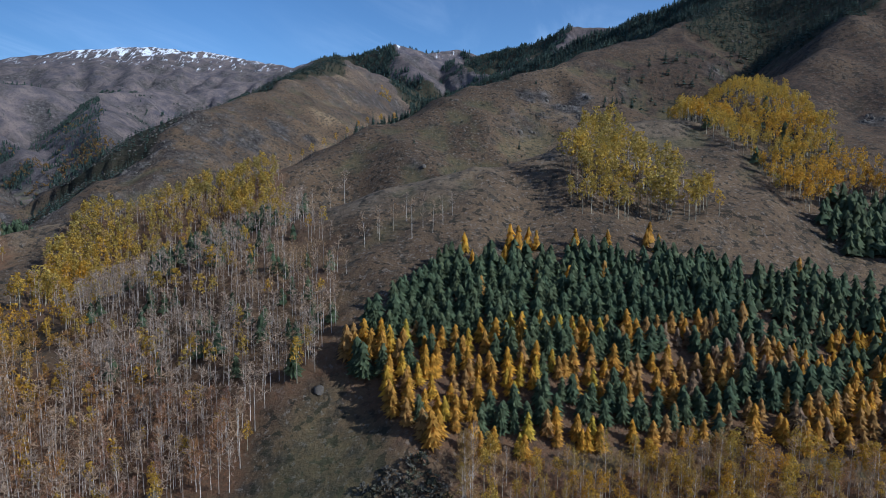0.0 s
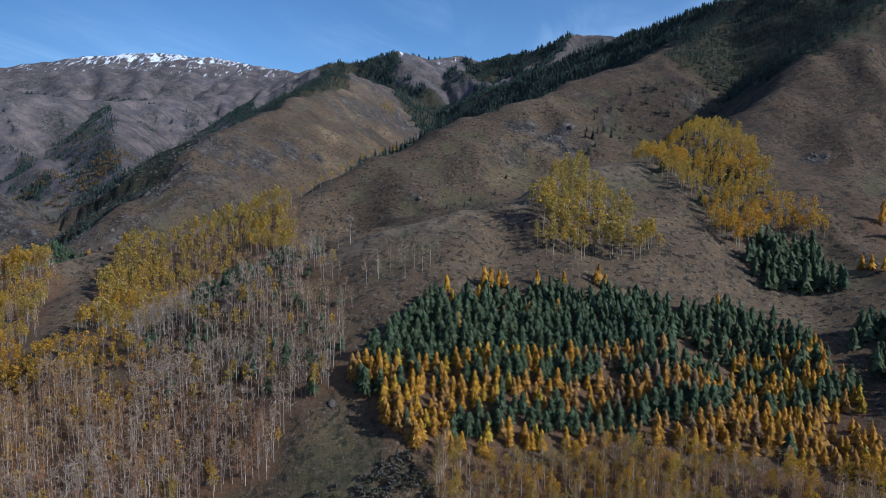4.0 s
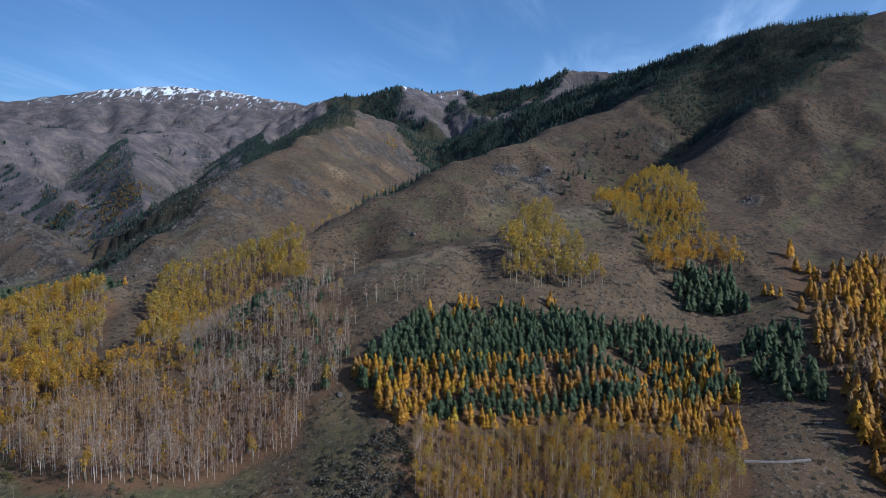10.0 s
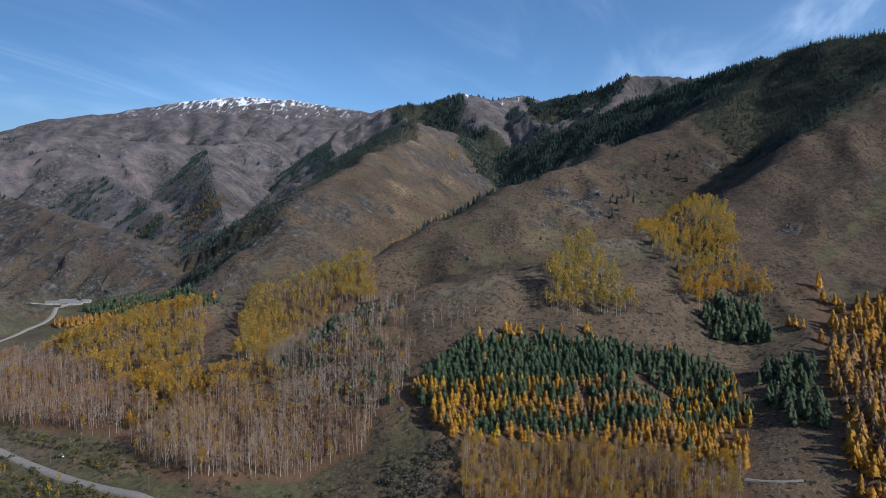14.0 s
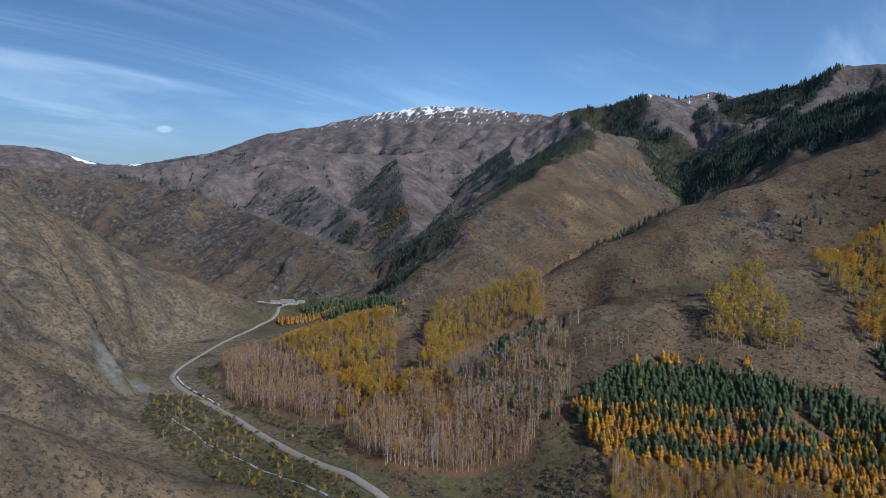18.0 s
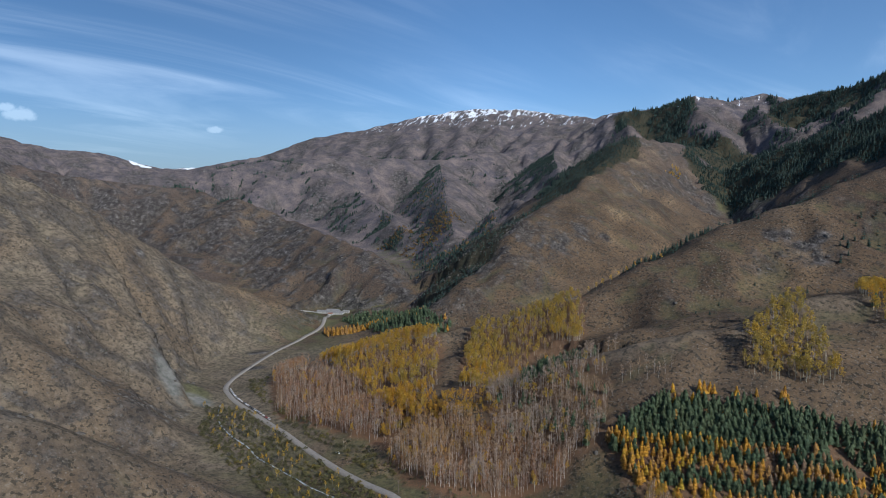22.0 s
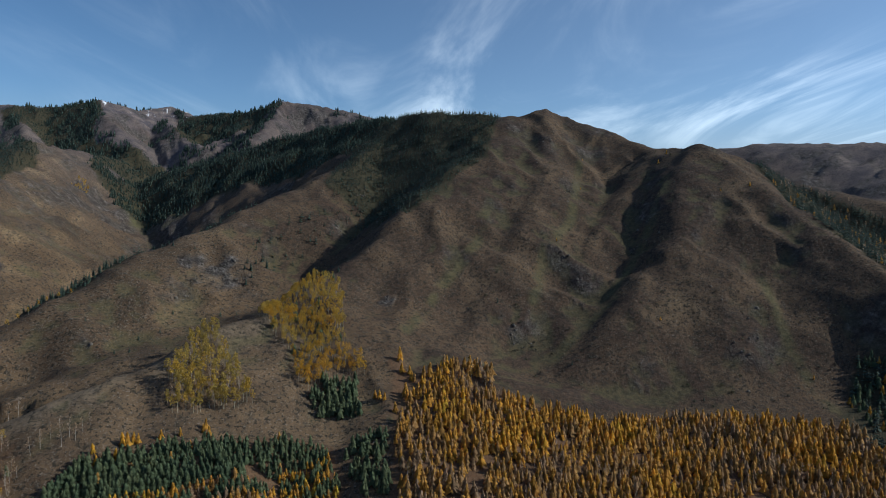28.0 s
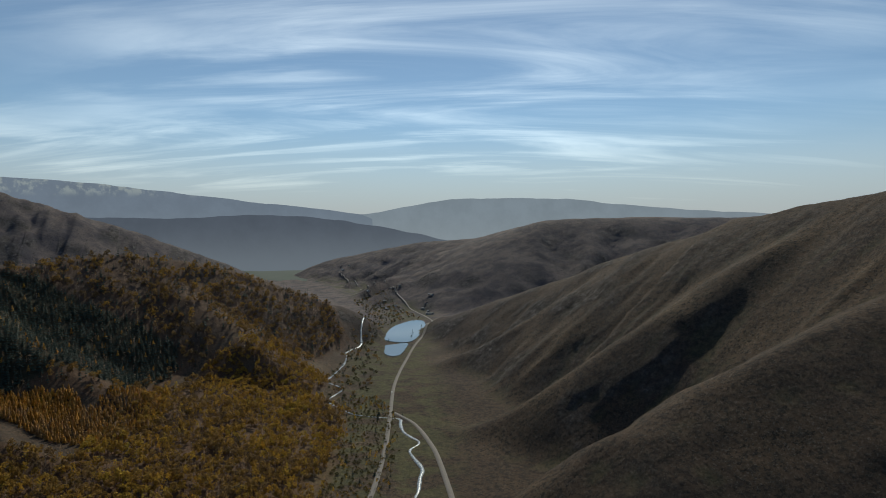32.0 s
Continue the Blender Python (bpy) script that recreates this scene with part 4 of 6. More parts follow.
LARCH_WOOD = [(255, 306), (264, 312), (270, 280), (307, 298), (348, 288), (330, 245), (398, 215), (428, 205), (499, 200), (560, 170), (600, 140), (633, 123), (612, 72), (585, 22), (500, -10), (400, 0), (320, 40), (250, 80), (190, 100), (195, 131), (208, 166), (220, 205), (243, 265)]
VALLEY_WOOD = [(500, -14), (563, -27), (640, -12), (719, -13), (753, -23), (752, -94), (880, -110), (985, -128), (1142, -207), (1241, -315), (1140, -392), (1060, -372), (1015, -345), (930, -385), (801, -356), (654, -315), (520, -240), (430, -160), (400, -60)]
PINE_FOOT = [(736, 181), (788, 118), (777, 45), (751, -31), (726, -20), (640, -11), (598, 9), (575, 47), (652, 141)]
LARCH_PATCH = [(934, 59), (939, -46), (894, -75), (951, -92), (1011, -155), (883, -156), (789, -113), (797, -57)]
HILL_WOOD = [(818, 172), (900, 260), (1100, 330), (1255, 150), (1435, -40), (1500, -200), (1590, -450), (1450, -470), (1230, -350), (1205, -245), (1112, -160), (930, -88), (955, -30), (900, 62), (830, 60)]
EAST_SPRUCE = [(1124, 554), (1123, 453), (1151, 348), (1210, 330), (1261, 200), (1261, 61), (1213, -78), (1166, -156), (1116, -150), (992, -93), (991, -34), (940, 28), (815, 36), (812, 105), (828, 204), (872, 337), (895, 420), (950, 520)]
HIGH_WEST = [(-60, 1480), (-130, 1660), (-150, 1860), (60, 1760), (196, 1650), (420, 1450), (549, 1160), (420, 1060), (300, 1130), (264, 1240), (176, 1328), (46, 1380)]
TOPS_WEST = [(-610, 3010), (-363, 3005), (-228, 2930), (-205, 2800), (-215, 2600), (-205, 2440), (-330, 2480), (-440, 2700), (-570, 2850)]
TOPS_LOW = [(-215, 2480), (-100, 2350), (60, 2250), (150, 2100), (20, 1930), (-140, 1900), (-300, 2100), (-320, 2350)]
TOPS_EAST = [(75, 2700), (95, 2900), (170, 3005), (380, 2755), (500, 2610), (400, 2500), (300, 2400), (130, 2480)]
HIGH_SPRUCE = [(80, 1390), (60, 1500), (200, 1590), (350, 1500), (480, 1410), (640, 1180), (745, 1010), (690, 900), (625, 810), (542, 683), (456, 626), (415, 584), (352, 548), (328, 646), (345, 749), (297, 785), (324, 859), (400, 1000), (390, 1110), (300, 1230), (200, 1310)]
GULLY_SPRUCE = [(136, 546), (161, 636), (213, 690), (314, 740), (400, 764), (342, 650), (276, 655), (200, 605), (147, 546)]
PEAK_SPRUCE = [(-250, 1640), (-225, 1450), (-250, 1250), (-285, 1000), (-330, 900), (-360, 1000), (-400, 1250), (-430, 1500), (-380, 1650)]
SIDE_SPRUCE = [(-330, 900), (-318, 800), (-330, 700), (-352, 620), (-392, 560), (-440, 580), (-460, 660), (-450, 760), (-420, 880)]
MOUTH_PINES = [(-560, 600), (-500, 655), (-440, 640), (-385, 560), (-330, 545), (-322, 515), (-390, 495), (-480, 545)]
LARCH_ROW = [(-535, 520), (-512, 500), (-470, 530), (-430, 565), (-395, 590), (-412, 610), (-470, 575)]
BACK_SPRUCE = [(190, 748), (100, 668), (24, 606), (-66, 512), (-90, 535), (0, 640), (80, 700), (170, 785)]

ORANGE_EDGE = [(-225, 246), (-190, 236), (-154, 238), (-120, 222), (-128, 210), (-168, 212), (-200, 200), (-214, 184), (-224, 190)]
bare_ = scattered(BARE_WOOD, 3.3, 1, clear=0.30)
share(bare_[~inside(bare_[:, 0], bare_[:, 1], ORANGE_EDGE)], 1, ("birch_tree", 0.66, (0.72, 1.15), (0.1, 0.95)), ("red_birch_tree", 0.24, (0.65, 1.05), (0.3, 1.0)), ("aspen_tree", 0.08, (0.45, 0.85), (0.4, 0.9)))
share(scattered(ORANGE_EDGE, 4.6, 61), 61, ("broadleaf_tree", 0.42, (0.45, 0.8), (0.4, 0.9)), ("aspen_tree", 0.4, (0.45, 0.85), (0.6, 0.95)), ("red_birch_tree", 0.15, (0.6, 0.9), (0.7, 1.0)))
rusty_ = scattered(RUSTY_WOOD, 3.8, 2, clear=0.27)
upper_ = rusty_[:, 1] + 0.55 * rusty_[:, 0] + 40 * (fractal(rusty_[:, 0], rusty_[:, 1], 40, 2, 2) - 0.5) > 108
share(rusty_[upper_], 2, ("red_birch_tree", 0.72, (0.7, 1.0), (0.5, 1.0)), ("aspen_tree", 0.16, (0.5, 0.9), (0.6, 0.95)), ("broadleaf_tree", 0.05, (0.5, 0.8), (0.3, 0.8)))
share(rusty_[~upper_], 62, ("birch_tree", 0.50, (0.7, 1.05), (0.0, 0.8)), ("red_birch_tree", 0.40, (0.7, 1.05), (0.0, 0.7)), ("aspen_tree", 0.03, (0.5, 0.9), (0.5, 0.95)))
share(scattered(WEST_YELLOW, 4.1, 3, clear=0.28), 3, ("aspen_tree", 0.60, (0.6, 1.0), (0.1, 0.95)), ("birch_tree", 0.34, (0.7, 1.0), (0.5, 0.95)))
share(scattered(EAST_YELLOW, 4.2, 4, clear=0.25), 4, ("aspen_tree", 0.68, (0.6, 1.05), (0.0, 0.9)), ("birch_tree", 0.26, (0.7, 1.0), (0.5, 0.95)))
mixed_ = scattered(MIXED_BARE, 3.5, 5, clear=0.27)
share(mixed_[~inside(mixed_[:, 0], mixed_[:, 1], PINE_CLUMP)], 5, ("birch_tree", 0.76, (0.6, 1.05), (0.0, 0.95)), ("pine_tree", 0.06, (0.6, 1.0), (0, 1)), ("aspen_tree", 0.08, (0.5, 0.8), (0.2, 0.9)))
plant("pine_tree", scattered(PINE_CLUMP, 5.0, 6, thin=0.4), 6, (0.8, 1.25))
rows_ = scattered(PLANTATION, 3.9, 7, 2.5, rows=-10, thin=0.05, clear=0.19)
band = rows_[:, 1] - 0.15 * (rows_[:, 0] - 64) + 4 * (fractal(rows_[:, 0], rows_[:, 1], 24, 2, 2) - 0.5)
is_larch = (band < 167) | ((band > 174) & (band < 186)) | ((band > 192) & (band < 199))
is_larch |= (rows_[:, 0] < 8) & (band < 190) & (np.random.RandomState(5).rand(len(band)) < 0.75)
is_larch ^= np.random.RandomState(6).rand(len(band)) < 0.03
plant("larch_tree", rows_[is_larch], 7, (0.72, 1.05))
plant("pine_tree", rows_[~is_larch], 8, (0.82, 1.15))
share(scattered(LOW_WOOD, 3.4, 9), 9, ("birch_tree", 0.54, (0.65, 1.05), (0.55, 1.0)), ("red_birch_tree", 0.08, (0.7, 1.0), (0.6, 1.0)), ("aspen_tree", 0.34, (0.5, 0.95), (0.15, 0.9)))
share(scattered(TRIANGLE, 4.7, 10, thin=0.12, clear=0.2), 10, ("aspen_tree", 0.8, (0.75, 1.2), (0.0, 0.7)), ("birch_tree", 0.2, (0.7, 1.0), (0.2, 0.9)))
share(scattered(UPPER_ASPENS, 4.8, 11, thin=0.05), 11, ("aspen_tree", 0.94, (0.6, 0.92), (0.0, 0.85)), ("pine_tree", 0.02, (0.8, 1.1), (0, 1)))
share(scattered(ORANGE_LOBE, 4.4, 65, thin=0.05), 65, ("aspen_tree", 0.8, (0.6, 0.95), (0.62, 0.9)), ("broadleaf_tree", 0.2, (0.6, 0.9), (0.5, 0.8)))
plant("pine_tree", scattered([(158, 271), (180, 295), (211, 294), (202, 249), (178, 258)], 4.8, 12, thin=0.2), 12, (0.9, 1.3))
plant("pine_tree", scattered([(184, 215), (216, 217), (209, 194), (196, 150), (186, 160), (177, 192)], 5.0, 13, thin=0.2), 13, (0.9, 1.3))
share(scattered(LARCH_WOOD, 5.3, 14, 9.0, thin=0.04, clear=0.25), 14, ("larch_tree", 0.92, (0.95, 1.4), (0.0, 0.95)), ("birch_tree", 0.05, (0.7, 0.9), (0.4, 0.9)))
share(scattered(PINE_FOOT, 6.0, 63, 9.0, thin=0.1, clear=0.3), 63, ("spruce_tree", 0.55, (0.7, 1.1), (0, 1)), ("pine_tree", 0.33, (0.7, 1.1), (0, 0.6)), ("larch_tree", 0.06, (0.7, 1.0), (0.3, 0.9)))
plant("larch_tree", scattered(LARCH_PATCH, 5.5, 64, 6.0), 64, (0.8, 1.2), (0.2, 0.7))
share(scattered(VALLEY_WOOD, 6.6, 15, 9.0, clear=0.30), 15, ("broadleaf_tree", 0.74, (0.6, 1.3), (0.0, 0.95)), ("aspen_tree", 0.06, (0.7, 0.95), (0.4, 0.9)), ("birch_tree", 0.16, (0.6, 0.95), (0.5, 1.0)))
hill_ = scattered(HILL_WOOD, 9.0, 16, 12.0, thin=0.1, clear=0.3)
share(hill_[~inside(hill_[:, 0], hill_[:, 1], EAST_SPRUCE)], 16, ("broadleaf_tree", 0.48, (0.8, 1.4), (0.0, 0.6)), ("birch_tree", 0.16, (0.6, 0.9), (0.5, 0.95)), ("spruce_tree", 0.34, (0.7, 1.2), (0, 1)))
share(scattered(EAST_SPRUCE, 6.2, 17, 12.0, thin=0.06), 17, ("spruce_tree", 0.88, (0.8, 1.25), (0, 1)), ("larch_tree", 0.06, (0.7, 1.0), (0.3, 0.9)), ("birch_tree", 0.06, (0.6, 0.9), (0.3, 0.9)))
plant("spruce_tree", scattered(HIGH_SPRUCE, 6.6, 18, 14.0, thin=0.04), 18, (0.52, 0.84))
for i_, wood_ in enumerate((HIGH_WEST, TOPS_WEST, TOPS_LOW, TOPS_EAST)):
    plant("far_spruce_tree", scattered(wood_, 8.4 if i_ == 0 else 10.5, 70 + i_, 24.0, thin=0.05), 70 + i_, (0.62, 0.95) if i_ == 0 else (0.42, 0.66))
plant("spruce_tree", scattered(GULLY_SPRUCE, 10.0, 19, 10.0, thin=0.35), 19, (0.5, 1.0))
plant("spruce_tree", scattered(PEAK_SPRUCE, 7.8, 20, 14.0, thin=0.08), 20, (0.62, 0.95))
plant("spruce_tree", scattered(SIDE_SPRUCE, 7.8, 21, 14.0, thin=0.15), 21, (0.5, 0.8))
share(scattered(MOUTH_PINES, 6.0, 22, 6.0, thin=0.1), 22, ("pine_tree", 0.9, (0.8, 1.2), (0, 1)), ("larch_tree", 0.06, (0.8, 1.0), (0.4, 0.9)))
plant("larch_tree", scattered(LARCH_ROW, 4.6, 23, 3.0), 23, (0.75, 1.0), (0.15, 0.8))
plant("spruce_tree", scattered(BACK_SPRUCE, 8.0, 24, 8.0, thin=0.1), 24, (0.5, 0.9))


def shaded_side(count, seed, x0, x1, y0, y1, lean, patch, top=640):
    """Places on mountainsides that fall towards -x, where the forest grows, in patches."""
    rng = np.random.RandomState(seed)
    x, y = rng.uniform(x0, x1, count), rng.uniform(y0, y1, count)
    h = height(x, y)
    east = (height(x + 8, y) - h) / 8
    north = (height(x, y + 8) - h) / 8
    keep = (east - 0.35 * north > lean) & (fractal(x, y, 330, 3, 3) > patch) & (h < top) & (h > 90)
    return np.stack([x[keep], y[keep]], 1)


plant("far_spruce_tree", shaded_side(85000, 31, -1900, -380, 900, 2950, 0.06, 0.44, 620), 31, (0.5, 0.9))
plant("far_spruce_tree", shaded_side(12000, 32, -550, 900, 1850, 3150, 0.10, 0.34, 730), 32, (0.9, 1.5))
SIDE_VALLEY = [(-1115, 1569), (-1137, 1954), (-1059, 2014), (-700, 1700), (-440, 950), (-406, 764), (-483, 748), (-811, 1242)]
side_ = scattered(SIDE_VALLEY, 11.0, 33, 30.0, clear=0.42)
side_ = side_[height(side_[:, 0] + 10, side_[:, 1]) - height(side_[:, 0] - 10, side_[:, 1]) > 1.0]
share(side_, 33, ("far_spruce_tree", 0.8, (0.5, 0.9), (0, 1)), ("broadleaf_tree", 0.14, (0.6, 0.9), (0.0, 0.5)))
plant("spruce_tree", np.array([(40, 612), (58, 622), (50, 618), (62, 610), (240, 472), (110, 500), (330, 700), (300, 690), (280, 720), (250, 690), (360, 640)]), 34, (0.5, 0.7))
plant("larch_tree", np.array([(80, 246), (84, 244), (82, 249), (64, 243), (26, 240), (29, 241), (33, 242), (36, 241), (51, 241), (225, 265), (228, 260), (222, 268), (8, 232)]), 35, (0.75, 1.0), (0.5, 0.9))
plant("aspen_tree", np.array([(-72, 150), (-60, 505), (-66, 500), (-74, 493), (-82, 487), (-90, 480), (-98, 474), (-104, 470), (-112, 464), (-50, 512), (-40, 523)]), 36, (0.5, 0.75), (0.5, 0.9))
plant("birch_tree", np.array([(-20, 252), (-15, 258), (-8, 250), (-25, 245), (-12, 242), (-52, 290), (-44, 282), (0, 252), (4, 258), (-30, 240), (-26, 250), (-4, 246)]), 37, (0.75, 1.0), (0.0, 0.7))
share(scattered([(-830, 1250), (-720, 1250), (-700, 1400), (-800, 1420)], 9, 38, 14), 38, ("broadleaf_tree", 0.6, (0.7, 1.0), (0.0, 0.5)), ("spruce_tree", 0.2, (0.7, 1.0), (0, 1)))
share(scattered([(-950, 1330), (-880, 1300), (-860, 1400), (-940, 1420)], 9, 39, 14), 39, ("broadleaf_tree", 0.7, (0.7, 1.0), (0.0, 0.5)))
share(scattered([(-140, 1480), (-110, 1480), (-120, 1400), (-150, 1410)], 7, 40, 6, thin=0.4), 40, ("aspen_tree", 0.9, (0.6, 0.9), (0.4, 0.9)))
share(scattered([(-200, 140), (-140, 118), (-60, 92), (10, 84), (14, 100), (-40, 112), (-60, 140), (-100, 130), (-190, 158)], 4.6, 50, 6.0, thin=0.5), 50, ("shrub", 0.7, (0.4, 1.1), (0.0, 0.8)), ("scrub_bush", 0.3, (0.4, 1.0), (0, 1)))
# shrubs of the valley floor, the willow hollow, and scrub over the slopes
share(scattered([(-440, 200), (-400, 150), (-330, 110), (-270, 85), (-190, 55), (-120, 60), (-60, 20), (40, -30), (60, 0), (-80, 70), (-150, 98), (-255, 142), (-340, 186), (-405, 215)], 3.9, 41, 6.0, thin=0.12), 41, ("shrub", 0.80, (0.7, 1.6), (0.0, 0.75)), ("aspen_tree", 0.06, (0.35, 0.6), (0.3, 0.9)), ("scrub_bush", 0.13, (0.8, 1.3), (0, 1)))
share(scattered([(-470, 290), (-440, 262), (-400, 236), (-340, 204), (-262, 164), (-190, 130), (-170, 140), (-215, 168), (-275, 186), (-360, 230), (-400, 244), (-450, 300)], 4.2, 42, 6.0, thin=0.18), 42, ("shrub", 0.80, (0.6, 1.6), (0.0, 0.8)), ("birch_tree", 0.04, (0.35, 0.6), (0.2, 0.9)), ("scrub_bush", 0.14, (0.6, 1.2), (0, 1)))
share(scattered([(-38, 142), (-5, 148), (12, 130), (6, 112), (-20, 106), (-42, 120)], 3.0, 43, 4.0, thin=0.1), 43, ("scrub_bush", 0.85, (0.8, 1.5), (0, 1)), ("shrub", 0.1, (0.6, 1.0), (0.0, 0.6)))
share(scattered([(420, -250), (560, -340), (700, -400), (900, -452), (1000, -440), (1000, -380), (900, -385), (700, -330), (560, -262), (450, -200)], 6.0, 44, 8.0, thin=0.25), 44, ("shrub", 0.85, (0.7, 1.4), (0.4, 1.0)), ("aspen_tree", 0.08, (0.4, 0.7), (0.3, 0.9)), ("spruce_tree", 0.04, (0.5, 0.8), (0, 1)))
share(scattered([(1000, -430), (1300, -520), (1480, -640), (1700, -740), (2000, -740), (2350, -760), (2350, -640), (1950, -620), (1600, -520), (1300, -430), (1000, -360)], 11.0, 45, 14.0, thin=0.45), 45, ("shrub", 0.6, (1.2, 2.6), (0.0, 0.8)), ("broadleaf_tree", 0.25, (0.6, 0.9), (0.0, 0.5)), ("spruce_tree", 0.10, (0.6, 0.9), (0, 1)))
LAKE_CLEAR = [(1290, -560), (1335, -515), (1440, -535), (1500, -552), (1700, -620), (1800, -715), (1720, -750), (1560, -700), (1440, -640), (1330, -600)]
for kind_ in PLACED:
    PLACED[kind_] = [r[~inside(r[:, 0], r[:, 1], LAKE_CLEAR)] for r in PLACED[kind_]]
plant("spruce_tree", np.array([(1395, -607), (1410, -612), (1440, -640), (1500, -665), (1520, -640), (1560, -655), (1580, -660), (1640, -700), (1655, -705), (1480, -575), (905, -432), (898, -425), (880, -420), (884, -455)]), 46, (0.6, 0.9))
share(scattered([(380, 420), (520, 560), (700, 720), (850, 640), (860, 560), (880, 300), (800, 60), (700, 120), (560, 190), (480, 240), (400, 290)], 9.0, 47, 10.0, thin=0.62), 47, ("scrub_bush", 0.9, (0.5, 1.3), (0, 1)), ("larch_tree", 0.008, (0.4, 0.7), (0.4, 0.9)), ("spruce_tree", 0.02, (0.25, 0.45), (0, 1)))
share(scattered([(-60, 480), (40, 590), (150, 640), (330, 720), (420, 600), (240, 460), (100, 380), (40, 330)], 8.0, 48, 10.0, thin=0.6), 48, ("scrub_bush", 0.95, (0.3, 0.75), (0, 1)), ("spruce_tree", 0.02, (0.3, 0.5), (0, 1)))
share(scattered([(-480, 230), (-700, 330), (-780, 200), (-760, -100), (-560, -350), (-300, -300), (-100, -100), (-200, 40), (-380, 110)], 9.0, 49, 10.0, thin=0.75), 49, ("scrub_bush", 1.0, (0.25, 0.7), (0, 1)))

FOCUS = (30.0, 70.0)                  # the stretch of the plan that is passed nearest
SINGLE = {"birch_tree": 280, "red_birch_tree": 90, "aspen_tree": 260, "larch_tree": 280, "pine_tree": 260, "broadleaf_tree": 160, "spruce_tree": 90, "far_spruce_tree": 0, "shrub": 120, "scrub_bush": 0}
BIG = {"spruce_tree": "far dark spruce woods on the high slopes", "broadleaf_tree": "orange and brown broadleaf woods over the valley sides"}


def raise_woods():
    for kind, (make, bark, leaf, label, group) in KINDS.items():
        if not PLACED[kind]:
            continue
        rows = np.concatenate(PLACED[kind])
        rows = rows[np.argsort(np.hypot(rows[:, 0] - FOCUS[0], rows[:, 1] - FOCUS[1]))]
        z = height(rows[:, 0], rows[:, 1]) - 0.15
        rng = np.random.RandomState(len(kind))
        turn = rng.rand(len(rows)) * 2 * math.pi
        near = min(SINGLE[kind], len(rows))
        # single trees
        models, used = [], set()
        for i in sorted({min(int(v * 4), 3) for v in rows[:near, 3]}):
            wood, crown = make(np.random.RandomState(40 + i), True)
            root = new(kind)
            root.empty_display_size = 1.0
            tagged(root, label, kind.split("_")[0] if kind in ("shrub",) else "tree", group)
            for part_name, (v, f), m in (("trunk" if "bush" not in kind and kind != "shrub" else "stem", wood, bark), ("crown", crown, leaf)):
                ob = new(part_name, mesh_of(part_name, v, f, [m], None, np.full(len(v), 0.125 + 0.25 * i)))
                ob.parent = root
            while len(models) < i:
                models.append(None)
            models.append(root)
        for i in range(near):
            m = Matrix.LocRotScale((rows[i, 0], rows[i, 1], z[i]), Euler((0, 0, turn[i])), None)
            k = min(int(rows[i, 3] * 4), 3)
            t = copy_thing(models[k], m) if k in used else models[k]
            used.add(k)
            t.matrix_basis = m @ Matrix.Diagonal((*(rows[i, 2],) * 3, 1))
        # the rest of the wood
        rest = np.arange(near, len(rows))
        vs, fs, ws, ts, base = [], [], [], [], 0
        for i in range(4):
            wood, crown = make(np.random.RandomState(90 + i), False)
            v, f = joined([wood, crown])
            w = np.r_[np.zeros(len(wood[1]), int), np.ones(len(crown[1]), int)]
            pick = rest[i::4]
            if not len(pick):
                continue
            c, s, k = np.cos(turn[pick]), np.sin(turn[pick]), rows[pick, 2]
            x = (v[None, :, 0] * c[:, None] - v[None, :, 1] * s[:, None]) * k[:, None] + rows[pick, 0][:, None]
            y = (v[None, :, 0] * s[:, None] + v[None, :, 1] * c[:, None]) * k[:, None] + rows[pick, 1][:, None]
            zz = v[None, :, 2] * k[:, None] + z[pick][:, None]
            vs.append(np.stack([x, y, zz], -1).reshape(-1, 3))
            fs.append((f[None] + (np.arange(len(pick)) * len(v))[:, None, None] + base).reshape(-1, 3))
            ws.append(np.tile(w, len(pick)))
            ts.append(np.repeat(rows[pick, 3], len(v)))
            base += len(pick) * len(v)
        if vs:
            name = {"shrub": "shrubs", "scrub_bush": "scrub"}.get(kind, kind.replace("_tree", "_wood"))
            ob = new(name, mesh_of(name, np.concatenate(vs), np.concatenate(fs), [bark, leaf], np.concatenate(ws), np.concatenate(ts)))
            tagged(ob, BIG.get(kind, "dense wood: " + label), "wood", kind="stuff")


# ---- what covers the ground ----
def blob(x, y, cx, cy, rx, ry, turn=0.0):
    """1 in the middle of a patch, 0 outside it, with a ragged rim."""
    a = radians(turn)
    u = ((x - cx) * math.cos(a) + (y - cy) * math.sin(a)) / rx
    v = (-(x - cx) * math.sin(a) + (y - cy) * math.cos(a)) / ry
    d = np.hypot(u, v) + 0.9 * (fractal(x, y, 22, 3, 4) - 0.5)
    return np.clip((1.0 - d) / 0.35, 0, 1)


sx, sy = np.gradient(gz, GX, GY)
steep = np.hypot(sx, sy)
bend_ = np.gradient(sx, GX, axis=0) + np.gradient(sy, GY, axis=1)
n1, n2, n3 = fractal(gx, gy, 60, 4, 0), fractal(gx, gy, 18, 3, 2), fractal(gx, gy, 240, 4, 4)
rock = np.clip((steep - 0.78) / 0.25, 0, 1) * np.clip((n1 - 0.52) / 0.12, 0, 1) * 0.55
far = np.clip((np.hypot(gx, gy) - 900) / 500, 0, 1)
rock = np.maximum(rock, far * np.clip((n1 - 0.46) / 0.1, 0, 1) * np.clip((steep - 0.42) / 0.2, 0, 1) * 0.75)
